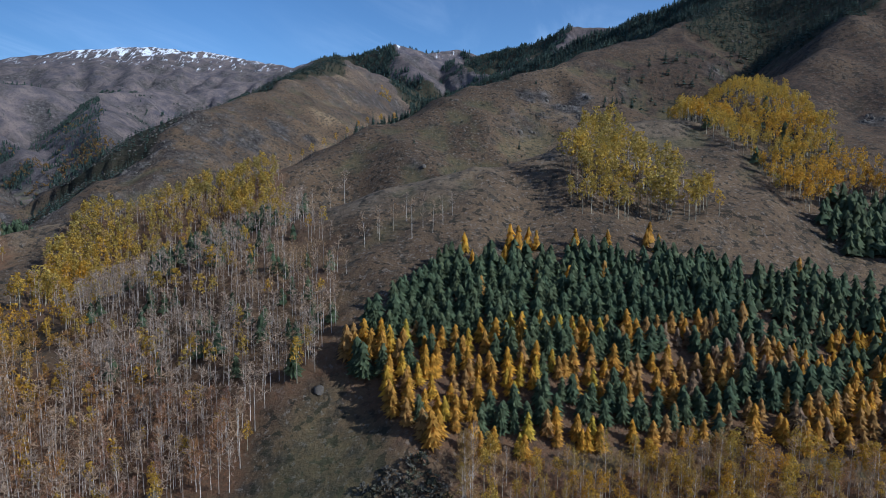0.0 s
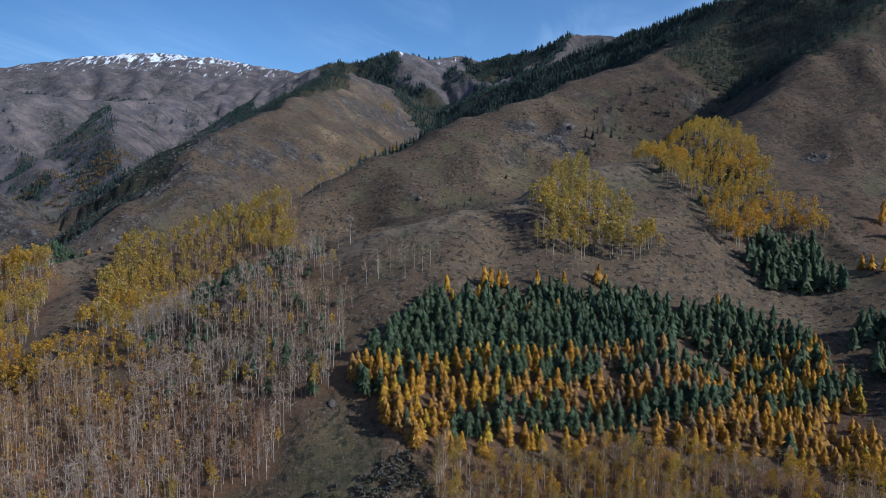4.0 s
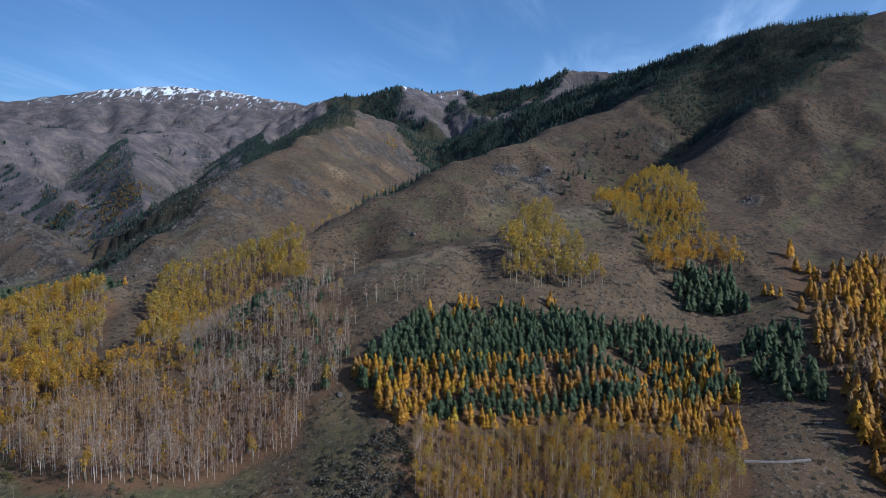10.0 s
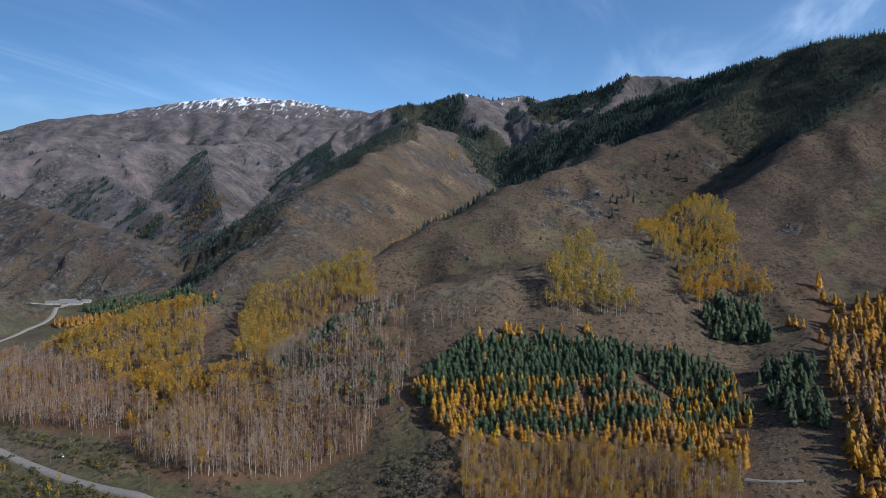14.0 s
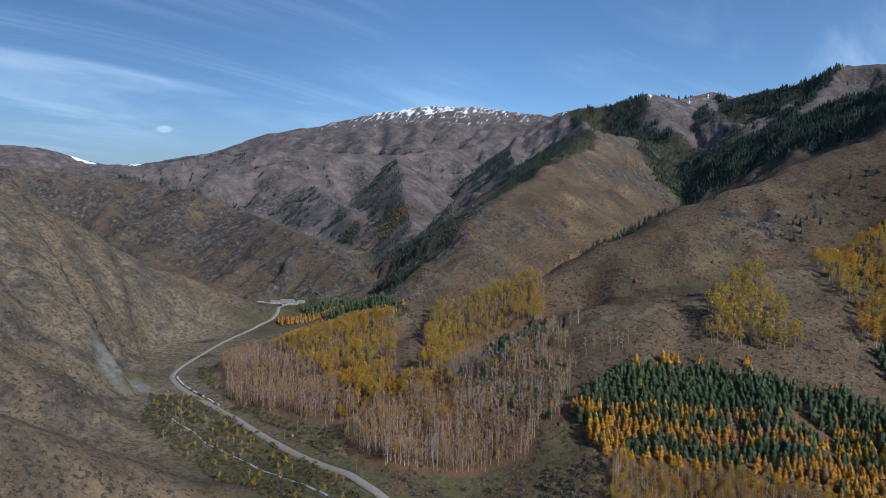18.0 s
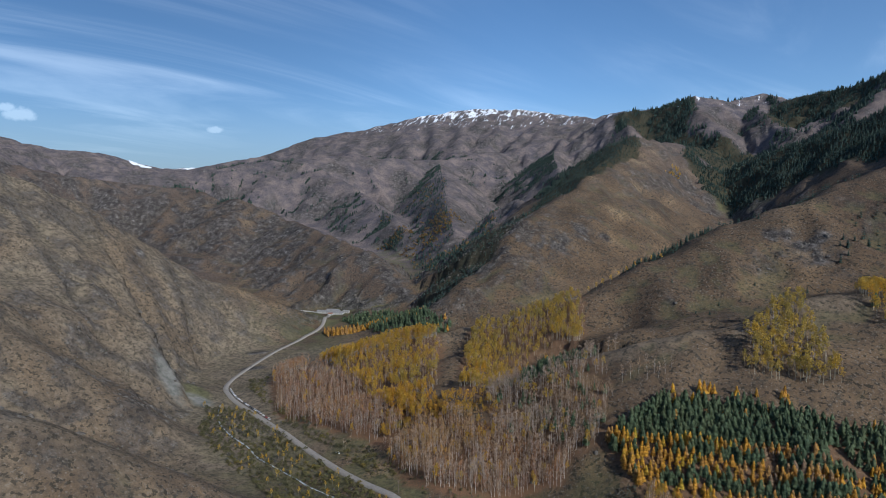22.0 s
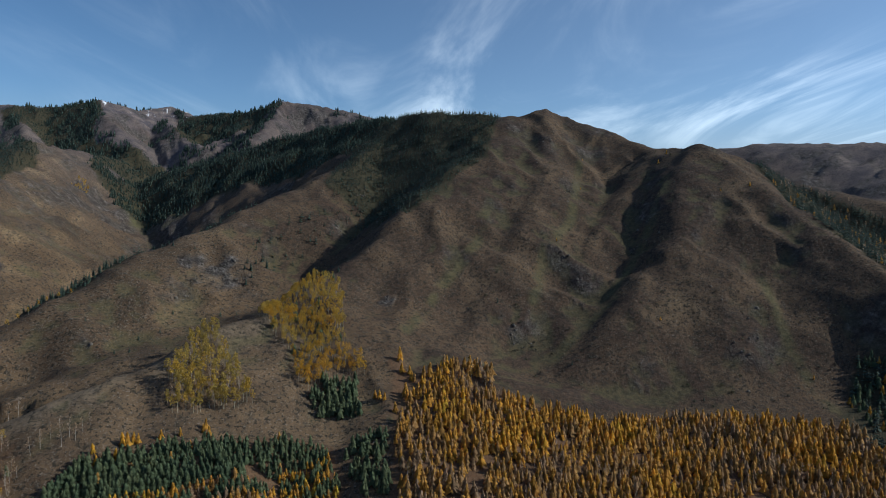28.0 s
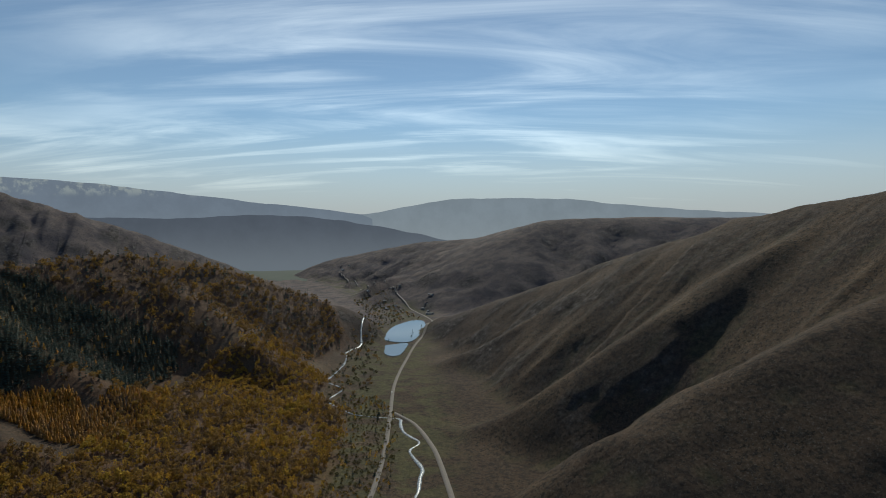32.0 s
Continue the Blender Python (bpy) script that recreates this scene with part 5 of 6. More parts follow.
for spot in [(112, 575, 42, 20, 35), (150, 540, 20, 12, 0), (281, 420, 10, 6, 0), (-236, 780, 26, 34, 0), (-215, 850, 22, 40, 0), (-210, 905, 20, 26, 0), (-600, 161, 24, 10, 160), (-640, 260, 20, 10, 0), (-700, 330, 22, 9, 150), (-223, 881, 14, 26, 0), (-180, 865, 12, 20, 0), (-262, 758, 10, 22, 0), (85, 586, 24, 14, 35), (122, 558, 30, 16, 20)]:
    rock = np.maximum(rock, blob(gx, gy, *spot) * np.clip((n2 - 0.36) / 0.16, 0.2, 0.9))
scree = np.maximum(blob(gx, gy, -478, 186, 40, 11, 158), blob(gx, gy, -455, 205, 16, 10, 0))
cut = np.maximum(blob(gx, gy, -500, 330, 22, 9, 60), blob(gx, gy, -545, 391, 18, 8, 60))
rock = np.maximum(rock, cut * 0.95)
crag_d, _, _, _ = along(gx, gy, [(-494, 736, 0), (-634, 790, 0), (-919, 909, 0), (-1288, 939, 0), (-1515, 809, 0), (-1700, 400, 0)])
rock = np.maximum(rock, np.clip((300 - crag_d) / 120, 0, 1) * np.clip((n2 - 0.44) / 0.1, 0, 1) * np.clip((steep - 0.3) / 0.2, 0, 1) * 0.85)
west = np.clip((-gx - 180) / 200, 0, 1) * np.clip((500 - gy) / 100, 0, 1)
rock = np.maximum(rock, west * np.clip((n2 - 0.55) / 0.06, 0, 1) * np.clip((steep - 0.3) / 0.2, 0, 1) * 0.55)
dv, lv, _, _ = along(gx, gy, VALLEY)
green = np.clip((bend_ - 0.008) / 0.012, 0, 1) * np.clip((n1 - 0.46) / 0.1, 0, 1) * 0.35 * (1 - far * 0.6)
green = np.maximum(green, np.clip((105 - dv) / 50, 0, 1) * np.clip((n2 - 0.40) / 0.14, 0, 1) * 0.7 * np.clip((30 - (gz - lv)) / 20, 0, 1))
green = green * (1 - 0.8 * west)
green = np.maximum(green, blob(gx, gy, 20, 1460, 70, 130, 20) * 0.8)
green = np.maximum(green, blob(gx, gy, -32, 150, 22, 24, 0) * 0.4)
green = np.maximum(green, blob(gx, gy, -470, 215, 30, 14, 150) * 0.8)
snow = np.where(gz > 690 - 20 * np.clip((3200 - gy) / 300, 0, 1), 0.34 + 0.20 * np.clip((gz - 680 + 25 * np.clip((3200 - gy) / 300, 0, 1)) / 190, 0, 1), 0.0) * np.clip((gy - 2450) / 150, 0, 1) * np.clip((gx + 3000) / 300, 0.6, 1)
snow = np.maximum(snow, np.clip((gz - 470) / 12, 0, 1) * np.clip((-3300 - gx) / 60, 0, 1) * np.clip((gy - 2480) / 60, 0, 1) * np.clip((n3 - 0.4) / 0.1, 0, 1))
snow = np.maximum(snow, np.clip((gz - 500) / 30, 0, 1) * np.clip((gx - 4300) / 200, 0, 1) * np.clip((n1 - 0.42) / 0.1, 0, 1))
litter = np.zeros(gx.shape)
for wood, much in ((BARE_WOOD, 0.85), (RUSTY_WOOD, 0.9), (WEST_YELLOW, 0.7), (EAST_YELLOW, 0.6), (MIXED_BARE, 0.5), (PLANTATION, 0.6), (LOW_WOOD, 0.9), (LARCH_WOOD, 0.6), (VALLEY_WOOD, 0.5), (HILL_WOOD, 0.4)):
    mid = np.mean(wood, 0)
    big_ = [tuple(mid + (np.array(q) - mid) * 1.03) for q in wood]
    litter = np.maximum(litter, inside(gx + 8 * (n2 - 0.5), gy + 8 * (n1 - 0.5), big_) * much)
for gully in ([(489, 564, 0), (430, 490, 0), (344, 428, 0), (283, 360, 0)], [(718, 668, 0), (602, 521, 0), (511, 455, 0), (458, 391, 0)], [(760, 500, 0), (620, 410, 0), (520, 350, 0), (440, 320, 0)], [(733, 304, 0), (690, 231, 0), (656, 149, 0)]):
    gd, _, _, _ = along(gx, gy, gully)
    green = np.maximum(green, np.clip((9 - gd) / 6, 0, 1) * 0.5 * np.clip((n2 - 0.3) / 0.2, 0, 1))
snow, litter = np.clip(snow, 0, 1), np.clip(litter, 0, 1)
# grows with distance, so that haze is painted over the far heath
heath_haze = np.clip((np.hypot(gx, gy) - 1100) / 1500, 0, 1) * np.clip(0.75 + 1.2 * (n3 - 0.5), 0, 1)
heath_haze = np.maximum(heath_haze, np.clip((-gx - 450) / 120, 0, 1) * np.clip((gy - 640) / 60, 0, 1) * np.clip((crag_d - 150) / 250, 0.12, 0.9))
# straw along the lower ridge, strengthened to paint its crest as sunlit
crest_d, _, _, _ = along(gx, gy, [(-60, 277, 0), (-37, 282, 0), (43, 317, 0), (150, 390, 0), (200, 436, 0)])
lit_crest_straw = np.clip((34 - crest_d) / 22, 0, 1) * np.clip((n2 - 0.3) / 0.2, 0, 1) * 0.75
# mask of the darker ground, from the conifer woods' outlines
dark_floor = np.zeros(gx.shape)
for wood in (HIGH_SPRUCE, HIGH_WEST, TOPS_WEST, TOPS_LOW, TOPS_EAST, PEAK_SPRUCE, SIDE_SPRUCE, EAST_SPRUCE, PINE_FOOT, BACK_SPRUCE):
    dark_floor = np.maximum(dark_floor, inside(gx + 16 * (n2 - 0.5), gy + 16 * (n1 - 0.5), wood))
# the eastern mountains take the bluish haze colour too
heath_haze = np.maximum(heath_haze, np.clip((gx - 1500) / 300, 0, 1) * 0.85)
heath_haze = heath_haze * (1 - dark_floor)
# rusty scrub, also spread as painted shade over the gully side and south hill
for key, value in (("rusty", np.clip((300 - crag_d) / 150, 0, 1) * 0.25 + np.clip(np.clip((gx - 170 + 0.25 * (gy - 350)) / 110, 0, 1) * np.clip((gy + 260) / 120, 0, 1) + np.clip((-330 - gy) / 120, 0, 1), 0, 1) * np.clip(0.75 + 1.6 * (n1 - 0.5), 0.3, 1)),
                   ("dark_floor", dark_floor * 0.9),
                   ("scree", scree * np.clip((n2 - 0.25) / 0.2, 0, 1)),
                   ("straw", np.clip(np.clip((-gx - 200) / 120, 0, 1) * np.clip((520 - gy) / 90, 0, 1) + np.clip((-40 - gy) / 120, 0, 1) * 0.1, 0, 1) * np.clip(0.8 + 1.6 * (n1 - 0.5), 0.3, 1.0) + 0.9 * np.clip((gx - 1850) / 300, 0, 1) * np.clip((30 - (gz - lv)) / 15, 0, 1) + 0.7 * lit_crest_straw + 0.1 * np.clip((gx + 60) / 60, 0, 1) * np.clip((215 - gx) / 40, 0, 1) * np.clip((gy - 215) / 40, 0, 1) * np.clip((420 - gy) / 60, 0, 1))):
    layer = mesh.attributes.new(key, "FLOAT", "POINT")
    layer.data.foreach_set("value", value.astype(np.float32).ravel())
heath_haze_layer = mesh.attributes.new("heath_haze", "FLOAT", "POINT")
heath_haze_layer.data.foreach_set("value", heath_haze.astype(np.float32).ravel())
cover = mesh.attributes.new("cover", "FLOAT_COLOR", "POINT")
cover.data.foreach_set("color", np.stack([rock, green, snow, litter], -1).astype(np.float32).ravel())


# loose stones and small outcrops where the rock shows
def stones(count, seed):
    """Angular stones half sunk in the slope: a squashed, knocked-about lump each."""
    rng = np.random.RandomState(seed)
    near_i, near_j = np.where((GX > -780) & (GX < 700))[0], np.where((GY > -120) & (GY < 1000))[0]
    weight = (rock[np.ix_(near_i, near_j)] ** 1.5 + 0.003 * (steep[np.ix_(near_i, near_j)] > 0.45)).ravel()
    pick = rng.choice(len(weight), count, p=weight / weight.sum())
    x = GX[near_i[pick // len(near_j)]] + rng.uniform(-3, 3, count)
    y = GY[near_j[pick % len(near_j)]] + rng.uniform(-3, 3, count)
    z = height(x, y)
    size = 0.5 + 1.9 * rng.rand(count) ** 3
    ring = np.arange(5) * 2 * math.pi / 5
    lump = np.array([(math.cos(a), math.sin(a), -0.25) for a in ring] + [(0.72 * math.cos(a + 0.5), 0.72 * math.sin(a + 0.5), 0.5) for a in ring] + [(0, 0, 0.85)])
    tri = [(k, (k + 1) % 5, 5 + k) for k in range(5)] + [((k + 1) % 5, 5 + (k + 1) % 5, 5 + k) for k in range(5)] + [(5 + k, 5 + (k + 1) % 5, 10) for k in range(5)]
    v = lump[None] * (0.65 + 0.7 * rng.rand(count, len(lump), 3)) * np.stack([0.8 + 0.8 * rng.rand(count), 0.6 + 0.5 * rng.rand(count), 0.6 + 0.8 * rng.rand(count)], 1)[:, None]
    a = rng.rand(count) * 6.28
    px = (v[..., 0] * np.cos(a)[:, None] - v[..., 1] * np.sin(a)[:, None]) * size[:, None] + x[:, None]
    py = (v[..., 0] * np.sin(a)[:, None] + v[..., 1] * np.cos(a)[:, None]) * size[:, None] + y[:, None]
    pz = v[..., 2] * size[:, None] + z[:, None]
    tris = (np.array(tri)[None] + (np.arange(count) * len(lump))[:, None, None]).reshape(-1, 3)
    me = mesh_of("rocks", np.stack([px, py, pz], -1).reshape(-1, 3), tris, ["grey_stone"])
    return tagged(new("rocks", me), "grey angular stones and outcrops on the dry slopes", "rocks", kind="stuff")


stones(7000, 81)


# ---- things ----
def part(name, bm, material, parent=None, label="", smooth=False):
    me = bpy.data.meshes.new(name)
    bm.to_mesh(me)
    bm.free()
    me.materials.append(MAT[material])
    if smooth:
        me.polygons.foreach_set("use_smooth", np.ones(len(me.polygons), bool))
    ob = new(name, me)
    ob.parent = parent
    return tagged(ob, label)


def ground_at(x, y):
    return float(height(np.array([x]), np.array([y]))[0])


def box(x0, y0, z0, x1, y1, z1, bevel=0.0, taper=1.0):
    """A block with bevelled edges; taper narrows its top."""
    bm = bmesh.new()
    bmesh.ops.create_cube(bm, size=1)
    for v in bm.verts:
        k = taper if v.co.z > 0 else 1.0
        v.co = ((x0 + x1) / 2 + v.co.x * (x1 - x0) * k, (y0 + y1) / 2 + v.co.y * (y1 - y0) * k, (z0 + z1) / 2 + v.co.z * (z1 - z0))
    if bevel:
        bmesh.ops.bevel(bm, geom=bm.edges[:], offset=bevel, segments=2, affect="EDGES")
    return bm


def smooth_line(line, step):
    """A rounded line through plan points, as points about a step apart."""
    p = np.array(line, float)
    p = np.vstack([2 * p[0] - p[1], p, 2 * p[-1] - p[-2]])
    out = []
    for a, b, c, d in zip(p[:-3], p[1:-2], p[2:-1], p[3:]):
        k = max(int(np.linalg.norm(c - b) / step), 1)
        for t in np.arange(k) / k:
            out.append(0.5 * (2 * b + (c - a) * t + (2 * a - 5 * b + 4 * c - d) * t * t + (3 * b - a - 3 * c + d) * t ** 3))
    out.append(p[-2])
    return np.array(out)


def ribbon(name, line, width, material, label, category, rise=0.35, step=4.0, wobble=0.0, crown=0.12, broken=0.0, narrow=1.0):
    """A road or stream on the ground: five points across, with edges let into the soil."""
    c = smooth_line(line, step)
    way = np.gradient(c, axis=0)
    way /= np.linalg.norm(way, axis=1)[:, None]
    side = np.stack([-way[:, 1], way[:, 0]], 1)
    run = np.arange(len(c)) * step
    c = c + side * (6.0 * (broken > 0) * (fractal(run, run * 0.2 + 3, 40, 2, 4) - 0.5))[:, None]
    w = width * np.where(c[:, 0] < 300, narrow, 1.0) * (1 + wobble * 2 * (fractal(run, run * 0.3, 22, 3, 2) - 0.5))
    across = np.array([-0.62, -0.5, 0.0, 0.5, 0.62])
    pts = c[:, None] + side[:, None] * (across[None, :, None] * w[:, None, None])
    z = height(pts[..., 0], pts[..., 1])
    z = z.max(1)[:, None] + np.array([-1.2, 0, crown, 0, -1.2])[None] + rise
    k = np.convolve(np.pad(z[:, 2], 4, mode="edge"), np.ones(9) / 9, "valid")
    z = z + np.maximum(k - z[:, 2], 0)[:, None]
    z = z + broken * 2.2 * (fractal(run, run * 0.1 + 5, 34, 2, 3) - 0.56)[:, None]
    verts = np.concatenate([pts, z[..., None]], -1).reshape(-1, 3)
    m = len(c)
    idx = np.arange(m * 5).reshape(m, 5)
    q = np.stack([idx[:-1, :-1], idx[:-1, 1:], idx[1:, 1:], idx[1:, :-1]], -1).reshape(-1, 4)
    tris = np.concatenate([q[:, [0, 1, 2]], q[:, [0, 2, 3]]])
    me = mesh_of(name, verts, tris, [material])
    return tagged(new(name, me), label, category, kind="structure")


ROAD = [(-612, 640), (-590, 600), (-560, 545), (-541, 470), (-528, 400), (-502, 318), (-484, 275), (-466, 252), (-442, 235), (-414, 221), (-349, 193), (-264, 153), (-200, 124), (-152, 105), (-60, 60), (60, -5), (250, -118), (450, -250), (560, -322),
        (642, -361), (758, -401), (884, -437), (1063, -487), (1240, -550), (1420, -622), (1560, -690), (1670, -742), (1800, -765), (2050, -768), (2300, -776), (2560, -772), (2900, -752), (3300, -740)]
SIDE_ROAD = [(905, -448), (842, -461), (757, -457), (701, -449), (612, -432), (540, -418), (460, -405)]
RIVER = [(1760, -600), (1680, -572), (1590, -540), (1516, -518), (1440, -500), (1380, -462), (1312, -447), (1200, -415), (1111, -385), (1055, -399), (983, -369), (920, -390), (896, -414), (880, -437), (868, -447), (820, -440), (775, -446), (750, -428), (692, -428), (666, -417), (600, -385), (480, -300),
         (300, -195), (100, -62), (-60, 34), (-150, 80), (-230, 103), (-255, 114), (-300, 126), (-327, 140), (-375, 162), (-433, 210)]
ribbon("road", ROAD, 5.0, "gravel_road", "pale gravel road along the valley floor", "road", 0.45)
ribbon("side_road", SIDE_ROAD, 5.0, "gravel_road", "narrow pale gravel track beside the stream", "road", 0.4)
ribbon("water", RIVER, 3.4, "white_water", "shallow white stream winding along the valley", "stream", 0.3, 4.0, 0.9, 0.0, 0.32, 0.30)
ribbon("track", [(144, 124), (156, 120), (169, 119)], 1.2, "gravel_road", "short pale earth track on the slope", "track", 0.1, 3.0)


def pond(name, rim, level, label):
    """Still water with a shallow muddy rim under it."""
    c = smooth_line(rim + rim[:1], 6.0)[:-1]
    c = c + 3.0 * (np.stack([fractal(c[:, 0], c[:, 1], 16, 2, 1), fractal(c[:, 0], c[:, 1], 16, 2, 3)], 1) - 0.5)
    bm = bmesh.new()
    top = bm.faces.new([bm.verts.new((x, y, level)) for x, y in c])
    if top.normal.z < 0:
        top.normal_flip()
    bmesh.ops.extrude_face_region(bm, geom=[top])
    for v in top.verts:
        v.co.z -= 3.0
    bmesh.ops.recalc_face_normals(bm, faces=bm.faces[:])
    return tagged(part(name, bm, "water", None, label), label, "pond", kind="structure")


LAKE_N = [(1587, -594), (1689, -642), (1766, -718), (1708, -730), (1558, -675), (1456, -618), (1490, -572)]
LAKE_S = [(1431, -555), (1440, -606), (1379, -589), (1316, -556), (1336, -534)]
pond("lake_north", LAKE_N, -20.1, "still pond that mirrors the pale sky")
pond("lake_south", LAKE_S, -20.1, "small still pond beside the larger one")


def car(paint):
    """A parked car, 4.5 m long: body, cabin, windows and wheels."""
    root = new("car")
    body = part("body", box(-2.25, -0.88, 0.35, 2.25, 0.88, 0.98, 0.16), paint, root)
    cabin = part("cabin", box(-1.75, -0.78, 0.95, 1.0, 0.78, 1.52, 0.12, 0.82), "car_glass", root)
    part("roof", box(-1.4, -0.66, 1.49, 0.65, 0.66, 1.57, 0.03), paint, root)
    part("windscreen", box(0.72, -0.6, 1.0, 0.98, 0.6, 1.42, 0.04), "car_glass", root)
    for x in (-1.4, 1.4):
        for y in (-0.82, 0.82):
            bm = bmesh.new()
            bmesh.ops.create_cone(bm, segments=14, radius1=0.34, radius2=0.34, depth=0.22, cap_ends=True, matrix=pose(x, y, 0.34, 90))
            wheel = part("wheel", bm, "tyre_rubber", root)
            bm = bmesh.new()
            bmesh.ops.create_cone(bm, segments=10, radius1=0.2, radius2=0.17, depth=0.05, cap_ends=True, matrix=pose(x, y + math.copysign(0.125, y), 0.34, 90))
            part("rim", bm, "silver_paint", wheel)
    for y in (-0.6, 0.6):
        part("headlight", box(2.2, y - 0.16, 0.66, 2.27, y + 0.16, 0.8, 0.02), "whitewash", root)
    return root


cars = {k: car(k) for k in ("white_paint", "dark_paint", "silver_paint", "red_paint")}
words = {"white_paint": "white car parked in the row beside the gravel road", "dark_paint": "dark car parked in the row beside the gravel road", "silver_paint": "silver car parked in the row beside the gravel road", "red_paint": "red car parked in the row beside the gravel road"}
row_line = smooth_line([(-466, 252), (-442, 235), (-414, 221), (-349, 193), (-264, 153)], 0.5)
seq = "wwswwwswwdwwddwswwrw"
used, at = set(), 14
for i, ch in enumerate(seq):
    paint = {"w": "white_paint", "s": "silver_paint", "d": "dark_paint", "r": "red_paint"}[ch]
    a, b = row_line[at], row_line[at + 2]
    way = (b - a) / np.linalg.norm(b - a)
    q = a + np.array([-way[1], way[0]]) * 4.3
    m = pose(q[0], q[1], ground_at(*a) + 0.55, 0, 0, math.degrees(math.atan2(way[1], way[0])) + (i * 37 % 9 - 4))
    if paint in used:
        t = copy_thing(cars[paint], m)
    else:
        t = cars[paint]
        t.matrix_basis = m
        used.add(paint)
    tagged(t, words[paint], "car", "cars parked along the road")
    at += 11 + (i * 5) % 3
t = copy_thing(cars["white_paint"], pose(-246, 160, ground_at(-246, 160) + 0.1, 0, 0, 150))
tagged(t, "white car standing on the grass beside a power pole", "car", "cars parked along the road")
t = copy_thing(cars["white_paint"], pose(1010, -470, ground_at(1010, -470) + 0.5, 0, 0, -17))
tagged(t, "white car driving alone on the gravel road", "car", "cars parked along the road")


def pole():
    root = new("power_pole")
    bm = bmesh.new()
    bmesh.ops.create_cone(bm, segments=8, radius1=0.17, radius2=0.11, depth=9.5, cap_ends=True, matrix=pose(0, 0, 4.65))
    part("post", bm, "weathered_wood", root)
    part("crossarm", box(-1.2, -0.07, 8.5, 1.2, 0.07, 8.66, 0.02), "weathered_wood", root)
    part("crossarm", box(-0.9, -0.07, 7.7, 0.9, 0.07, 7.84, 0.02), "weathered_wood", root)
    for x in (-1.1, -0.4, 0.4, 1.1):
        bm = bmesh.new()
        bmesh.ops.create_cone(bm, segments=8, radius1=0.07, radius2=0.04, depth=0.22, cap_ends=True, matrix=pose(x, 0, 8.77))
        part("insulator", bm, "porcelain", root)
    return tagged(root, "weathered wooden power pole with a crossarm beside the road", "pole", "power poles along the road")


first_pole = pole()
for i, (x, y) in enumerate([(-396, 236), (-322, 196), (-247, 152), (-160, 114), (-84, 84), (20, 30)]):
    m = pose(x, y, ground_at(x, y) - 0.1, 0, 0, 60 + 4 * i)
    if i:
        copy_thing(first_pole, m)
    else:
        first_pole.matrix_basis = m


def house(w, d, h, roof, wall="whitewash"):
    """A small house: walls, two roof slopes, a door, windows and a chimney."""
    root = new("house")
    body = part("wall", box(-w / 2, -d / 2, -0.6, w / 2, d / 2, h, 0.05), wall, root)
    for s in (-1, 1):
        bm = box(-w / 2 - 0.4, 0, -0.06, w / 2 + 0.4, d * 0.62, 0.08, 0.02)
        bmesh.ops.transform(bm, matrix=pose(0, 0, h + d * 0.27, -28 * s if s > 0 else 180 - 28 * -s, 0, 0) if s > 0 else Matrix.Rotation(math.pi, 4, "Z") @ pose(0, 0, h + d * 0.27, -28), verts=bm.verts[:])
        part("roof_slope", bm, roof, root)
    for s in (-1, 1):
        bm = bmesh.new()
        x = s * (w / 2 - 0.05)
        vs = [bm.verts.new((x, -d / 2, h)), bm.verts.new((x, d / 2, h)), bm.verts.new((x, 0, h + d * 0.25))]
        f = bm.faces.new(vs)
        bmesh.ops.solidify(bm, geom=[f], thickness=0.1)
        part("gable", bm, wall, root)
    for s in (-1, 1):
        for k in (-0.3, 0.0, 0.3):
            if s < 0 and k == 0.0:
                part("door", box(-0.5, -d / 2 - 0.06, 0, 0.5, -d / 2 + 0.02, 2.05, 0.02), "weathered_wood", root)
            else:
                part("window", box(k * w - 0.5, s * d / 2 - 0.05, 1.0, k * w + 0.5, s * d / 2 + 0.05, 2.0, 0.02), "car_glass", root)
    part("chimney", box(w * 0.2, -0.3, h, w * 0.2 + 0.5, 0.2, h + d * 0.27 + 0.9, 0.03), "rust_roof", root)
    return root


kinds = [tagged(house(11, 7, 3.0, "tin_roof"), "small whitewashed house with a pale tin roof", "house", "houses of the valley hamlet"),
         tagged(house(8, 6, 2.8, "rust_roof"), "small whitewashed house with a rusty roof", "house", "houses of the valley hamlet"),
         tagged(house(24, 8, 3.2, "tin_roof", "concrete"), "long low shed with a pale tin roof", "shed", "sheds of the valley hamlet")]
SITES = [(2044, -700, 2, 10), (1946, -795, 0, 30), (1975, -812, 1, 10), (2065, -735, 0, 70), (2154, -701, 1, 20), (1860, -790, 2, 60), (1905, -800, 0, 15), (2379, -707, 2, 0), (2180, -725, 0, 40), (2210, -745, 1, 10),
         (2640, -800, 0, 20), (2967, -815, 1, 0), (2500, -690, 2, 5), (2260, -800, 0, 50), (2020, -842, 2, 20), (3300, -760, 2, 10), (3340, -800, 0, 30), (3420, -770, 1, 0), (3821, -818, 2, 20), (3900, -780, 0, 0), (3860, -850, 0, 60), (4100, -740, 2, 0), (4160, -720, 0, 20), (4250, -760, 1, 40), (4300, -700, 2, 10),
         (-598, 640, 2, 15), (-614, 652, 2, 12), (-588, 655, 0, 20), (-604, 630, 1, 30), (-626, 640, 2, 14)]
seen_ = set()
for x, y, k, turn_ in SITES:
    m = pose(x, y, ground_at(x, y) + 0.1, 0, 0, turn_)
    if k in seen_:
        copy_thing(kinds[k], m)
    else:
        kinds[k].matrix_basis = m
        seen_.add(k)


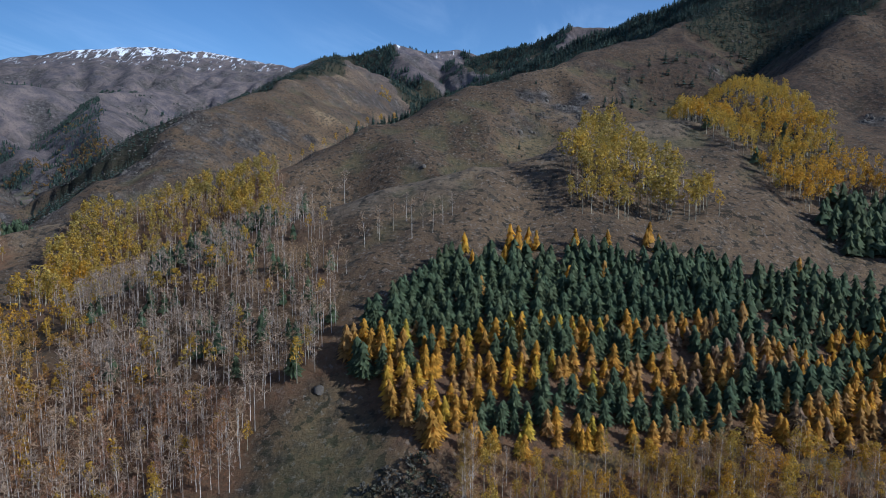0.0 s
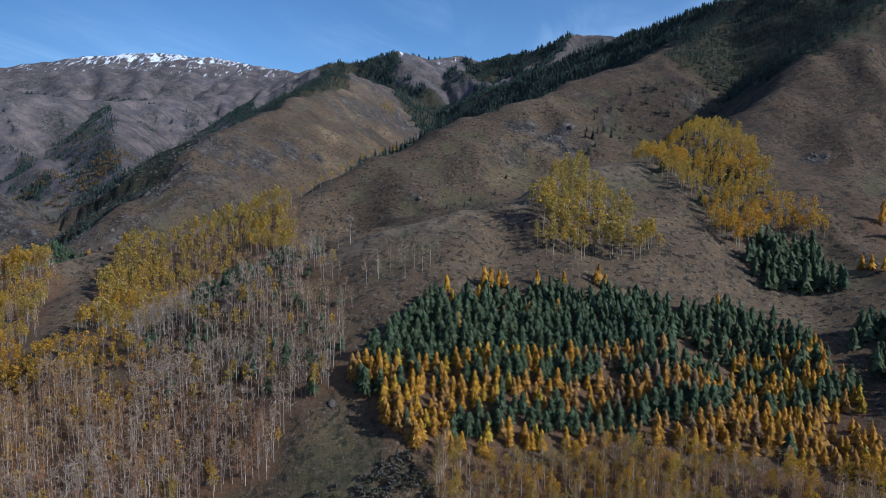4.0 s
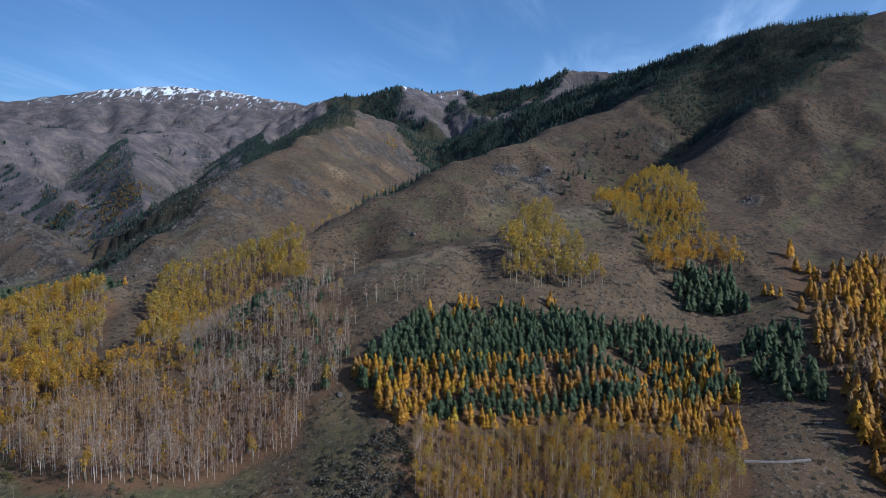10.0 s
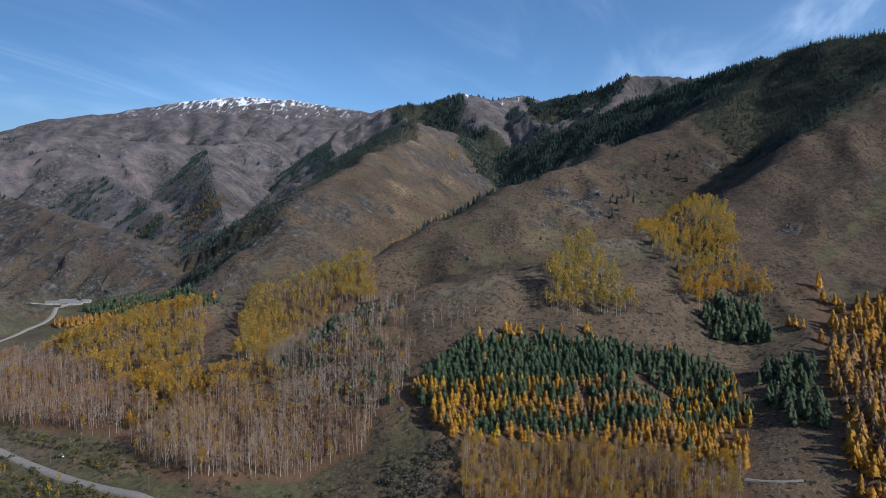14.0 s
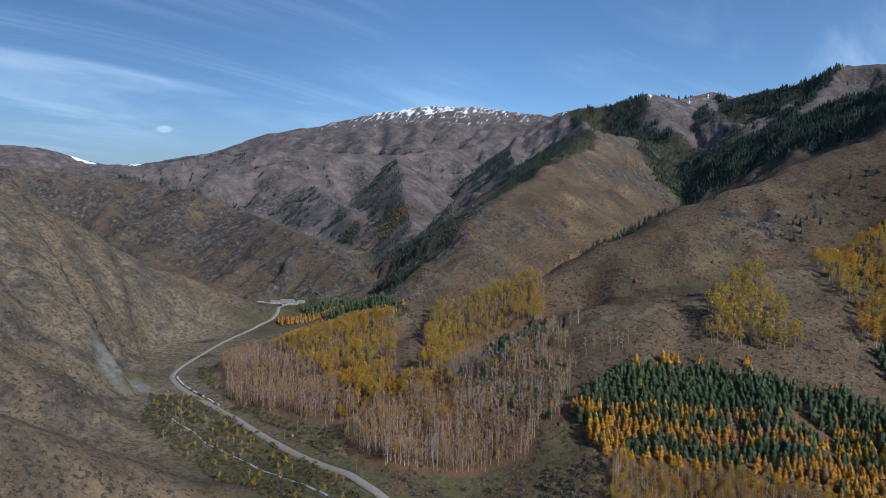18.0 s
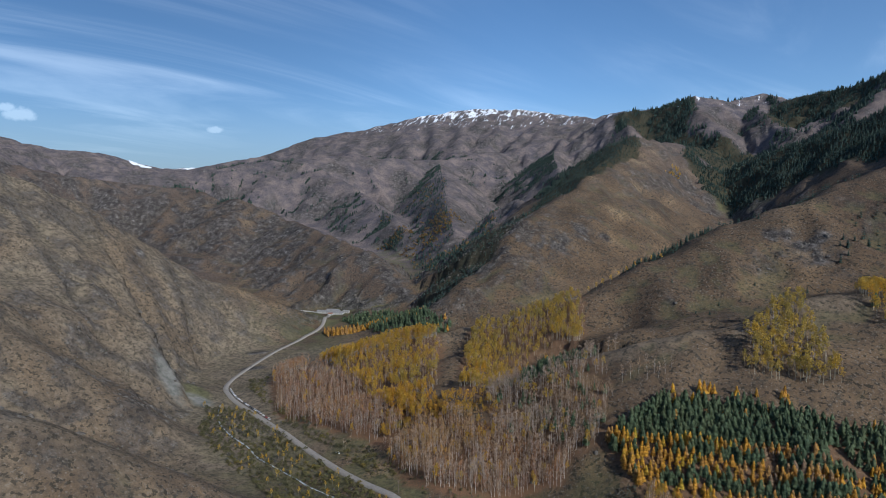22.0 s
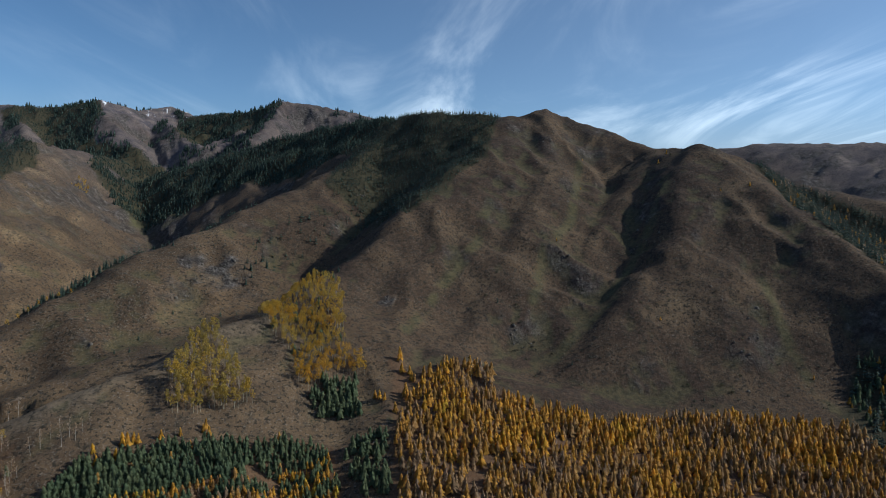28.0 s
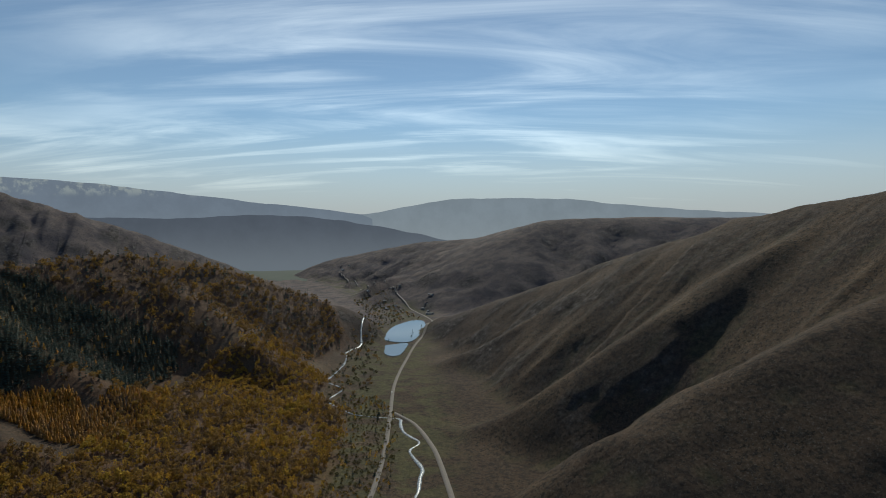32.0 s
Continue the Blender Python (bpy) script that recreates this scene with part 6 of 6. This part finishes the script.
def low_wall(points, label):
    """A pale wall round the farm, a panel from post to post."""
    root = tagged(new("farm_wall"), label, "wall")
    pts = smooth_line(points, 6.0)
    for a, b in zip(pts[:-1], pts[1:]):
        way = b - a
        ln = np.linalg.norm(way)
        z = min(ground_at(*a), ground_at(*b))
        panel = part("panel", box(0, -0.12, -0.6, ln - 0.05, 0.12, 2.0, 0.02), "whitewash", root)
        panel.matrix_basis = pose(a[0], a[1], z, 0, 0, math.degrees(math.atan2(way[1], way[0])))
    return root


low_wall([(-668, 628), (-650, 634), (-632, 634), (-616, 640)], "long low whitewashed wall of the farm")


# ---- the far distance: glowing hills behind hills, haze painted into their colour ----
def far_hills(name, line, foot, depth, material, label, seed):
    c = smooth_line([q[:2] for q in line], 25.0)
    run = np.r_[0, np.cumsum(np.hypot(*np.diff(c, axis=0).T))]
    knots = smooth_line([q[:2] for q in line], 1e9)
    at_ = [int(np.argmin(np.hypot(*(c - k).T))) for k in knots]
    z = np.interp(run, run[at_], [q[2] for q in line])
    z = z + 16 * (fractal(run, run * 0 + seed, 130, 4, seed) - 0.5)
    way = np.gradient(c, axis=0)
    way /= np.linalg.norm(way, axis=1)[:, None]
    side = np.stack([-way[:, 1], way[:, 0]], 1)
    rows = []
    for t in np.linspace(-1, 1, 13):
        p_ = c + side * (t * depth)
        drop = (abs(t) ** 0.85) + 0.10 * (fractal(p_[:, 0], p_[:, 1], 110, 3, seed) - 0.5) * (1 if 0 < abs(t) < 1 else 0)
        rows.append(np.column_stack([p_, z + (foot - z) * np.clip(drop, 0, 1)]))
    verts = np.stack(rows, 1)
    m, k = verts.shape[:2]
    idx = np.arange(m * k).reshape(m, k)
    q = np.stack([idx[:-1, :-1], idx[:-1, 1:], idx[1:, 1:], idx[1:, :-1]], -1).reshape(-1, 4)
    me = mesh_of(name, verts.reshape(-1, 3), np.concatenate([q[:, [0, 1, 2]], q[:, [0, 2, 3]]]), [material])
    me.polygons.foreach_set("use_smooth", np.ones(len(me.polygons), bool))
    return tagged(new(name, me), label, "hills", kind="structure")


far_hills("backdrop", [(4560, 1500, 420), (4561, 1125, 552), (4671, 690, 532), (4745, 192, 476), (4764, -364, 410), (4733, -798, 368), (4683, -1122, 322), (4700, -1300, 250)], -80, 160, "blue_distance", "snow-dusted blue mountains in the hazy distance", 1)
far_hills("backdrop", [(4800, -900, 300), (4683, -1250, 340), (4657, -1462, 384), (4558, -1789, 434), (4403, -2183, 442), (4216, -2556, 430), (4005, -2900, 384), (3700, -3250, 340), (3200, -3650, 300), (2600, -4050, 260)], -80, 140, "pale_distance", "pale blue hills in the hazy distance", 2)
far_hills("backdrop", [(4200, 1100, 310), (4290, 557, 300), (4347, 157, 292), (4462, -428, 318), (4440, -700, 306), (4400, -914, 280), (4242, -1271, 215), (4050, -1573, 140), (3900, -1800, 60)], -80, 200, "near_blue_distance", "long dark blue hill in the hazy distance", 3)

# the far end of the valley plain: a glowing sheet, haze painted in
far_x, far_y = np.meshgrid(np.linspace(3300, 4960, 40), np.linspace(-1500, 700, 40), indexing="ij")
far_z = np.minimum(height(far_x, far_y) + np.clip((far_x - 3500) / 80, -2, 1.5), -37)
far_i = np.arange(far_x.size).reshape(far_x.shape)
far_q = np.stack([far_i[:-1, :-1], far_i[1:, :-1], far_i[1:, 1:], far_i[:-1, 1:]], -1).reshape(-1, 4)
tagged(new("backdrop", mesh_of("backdrop", np.stack([far_x, far_y, far_z], -1).reshape(-1, 3), np.concatenate([far_q[:, [0, 1, 2]], far_q[:, [0, 2, 3]]]), ["pale_plain"])), "far valley plain as a glowing sheet, pale with painted haze", "plain", kind="structure")
raise_woods()
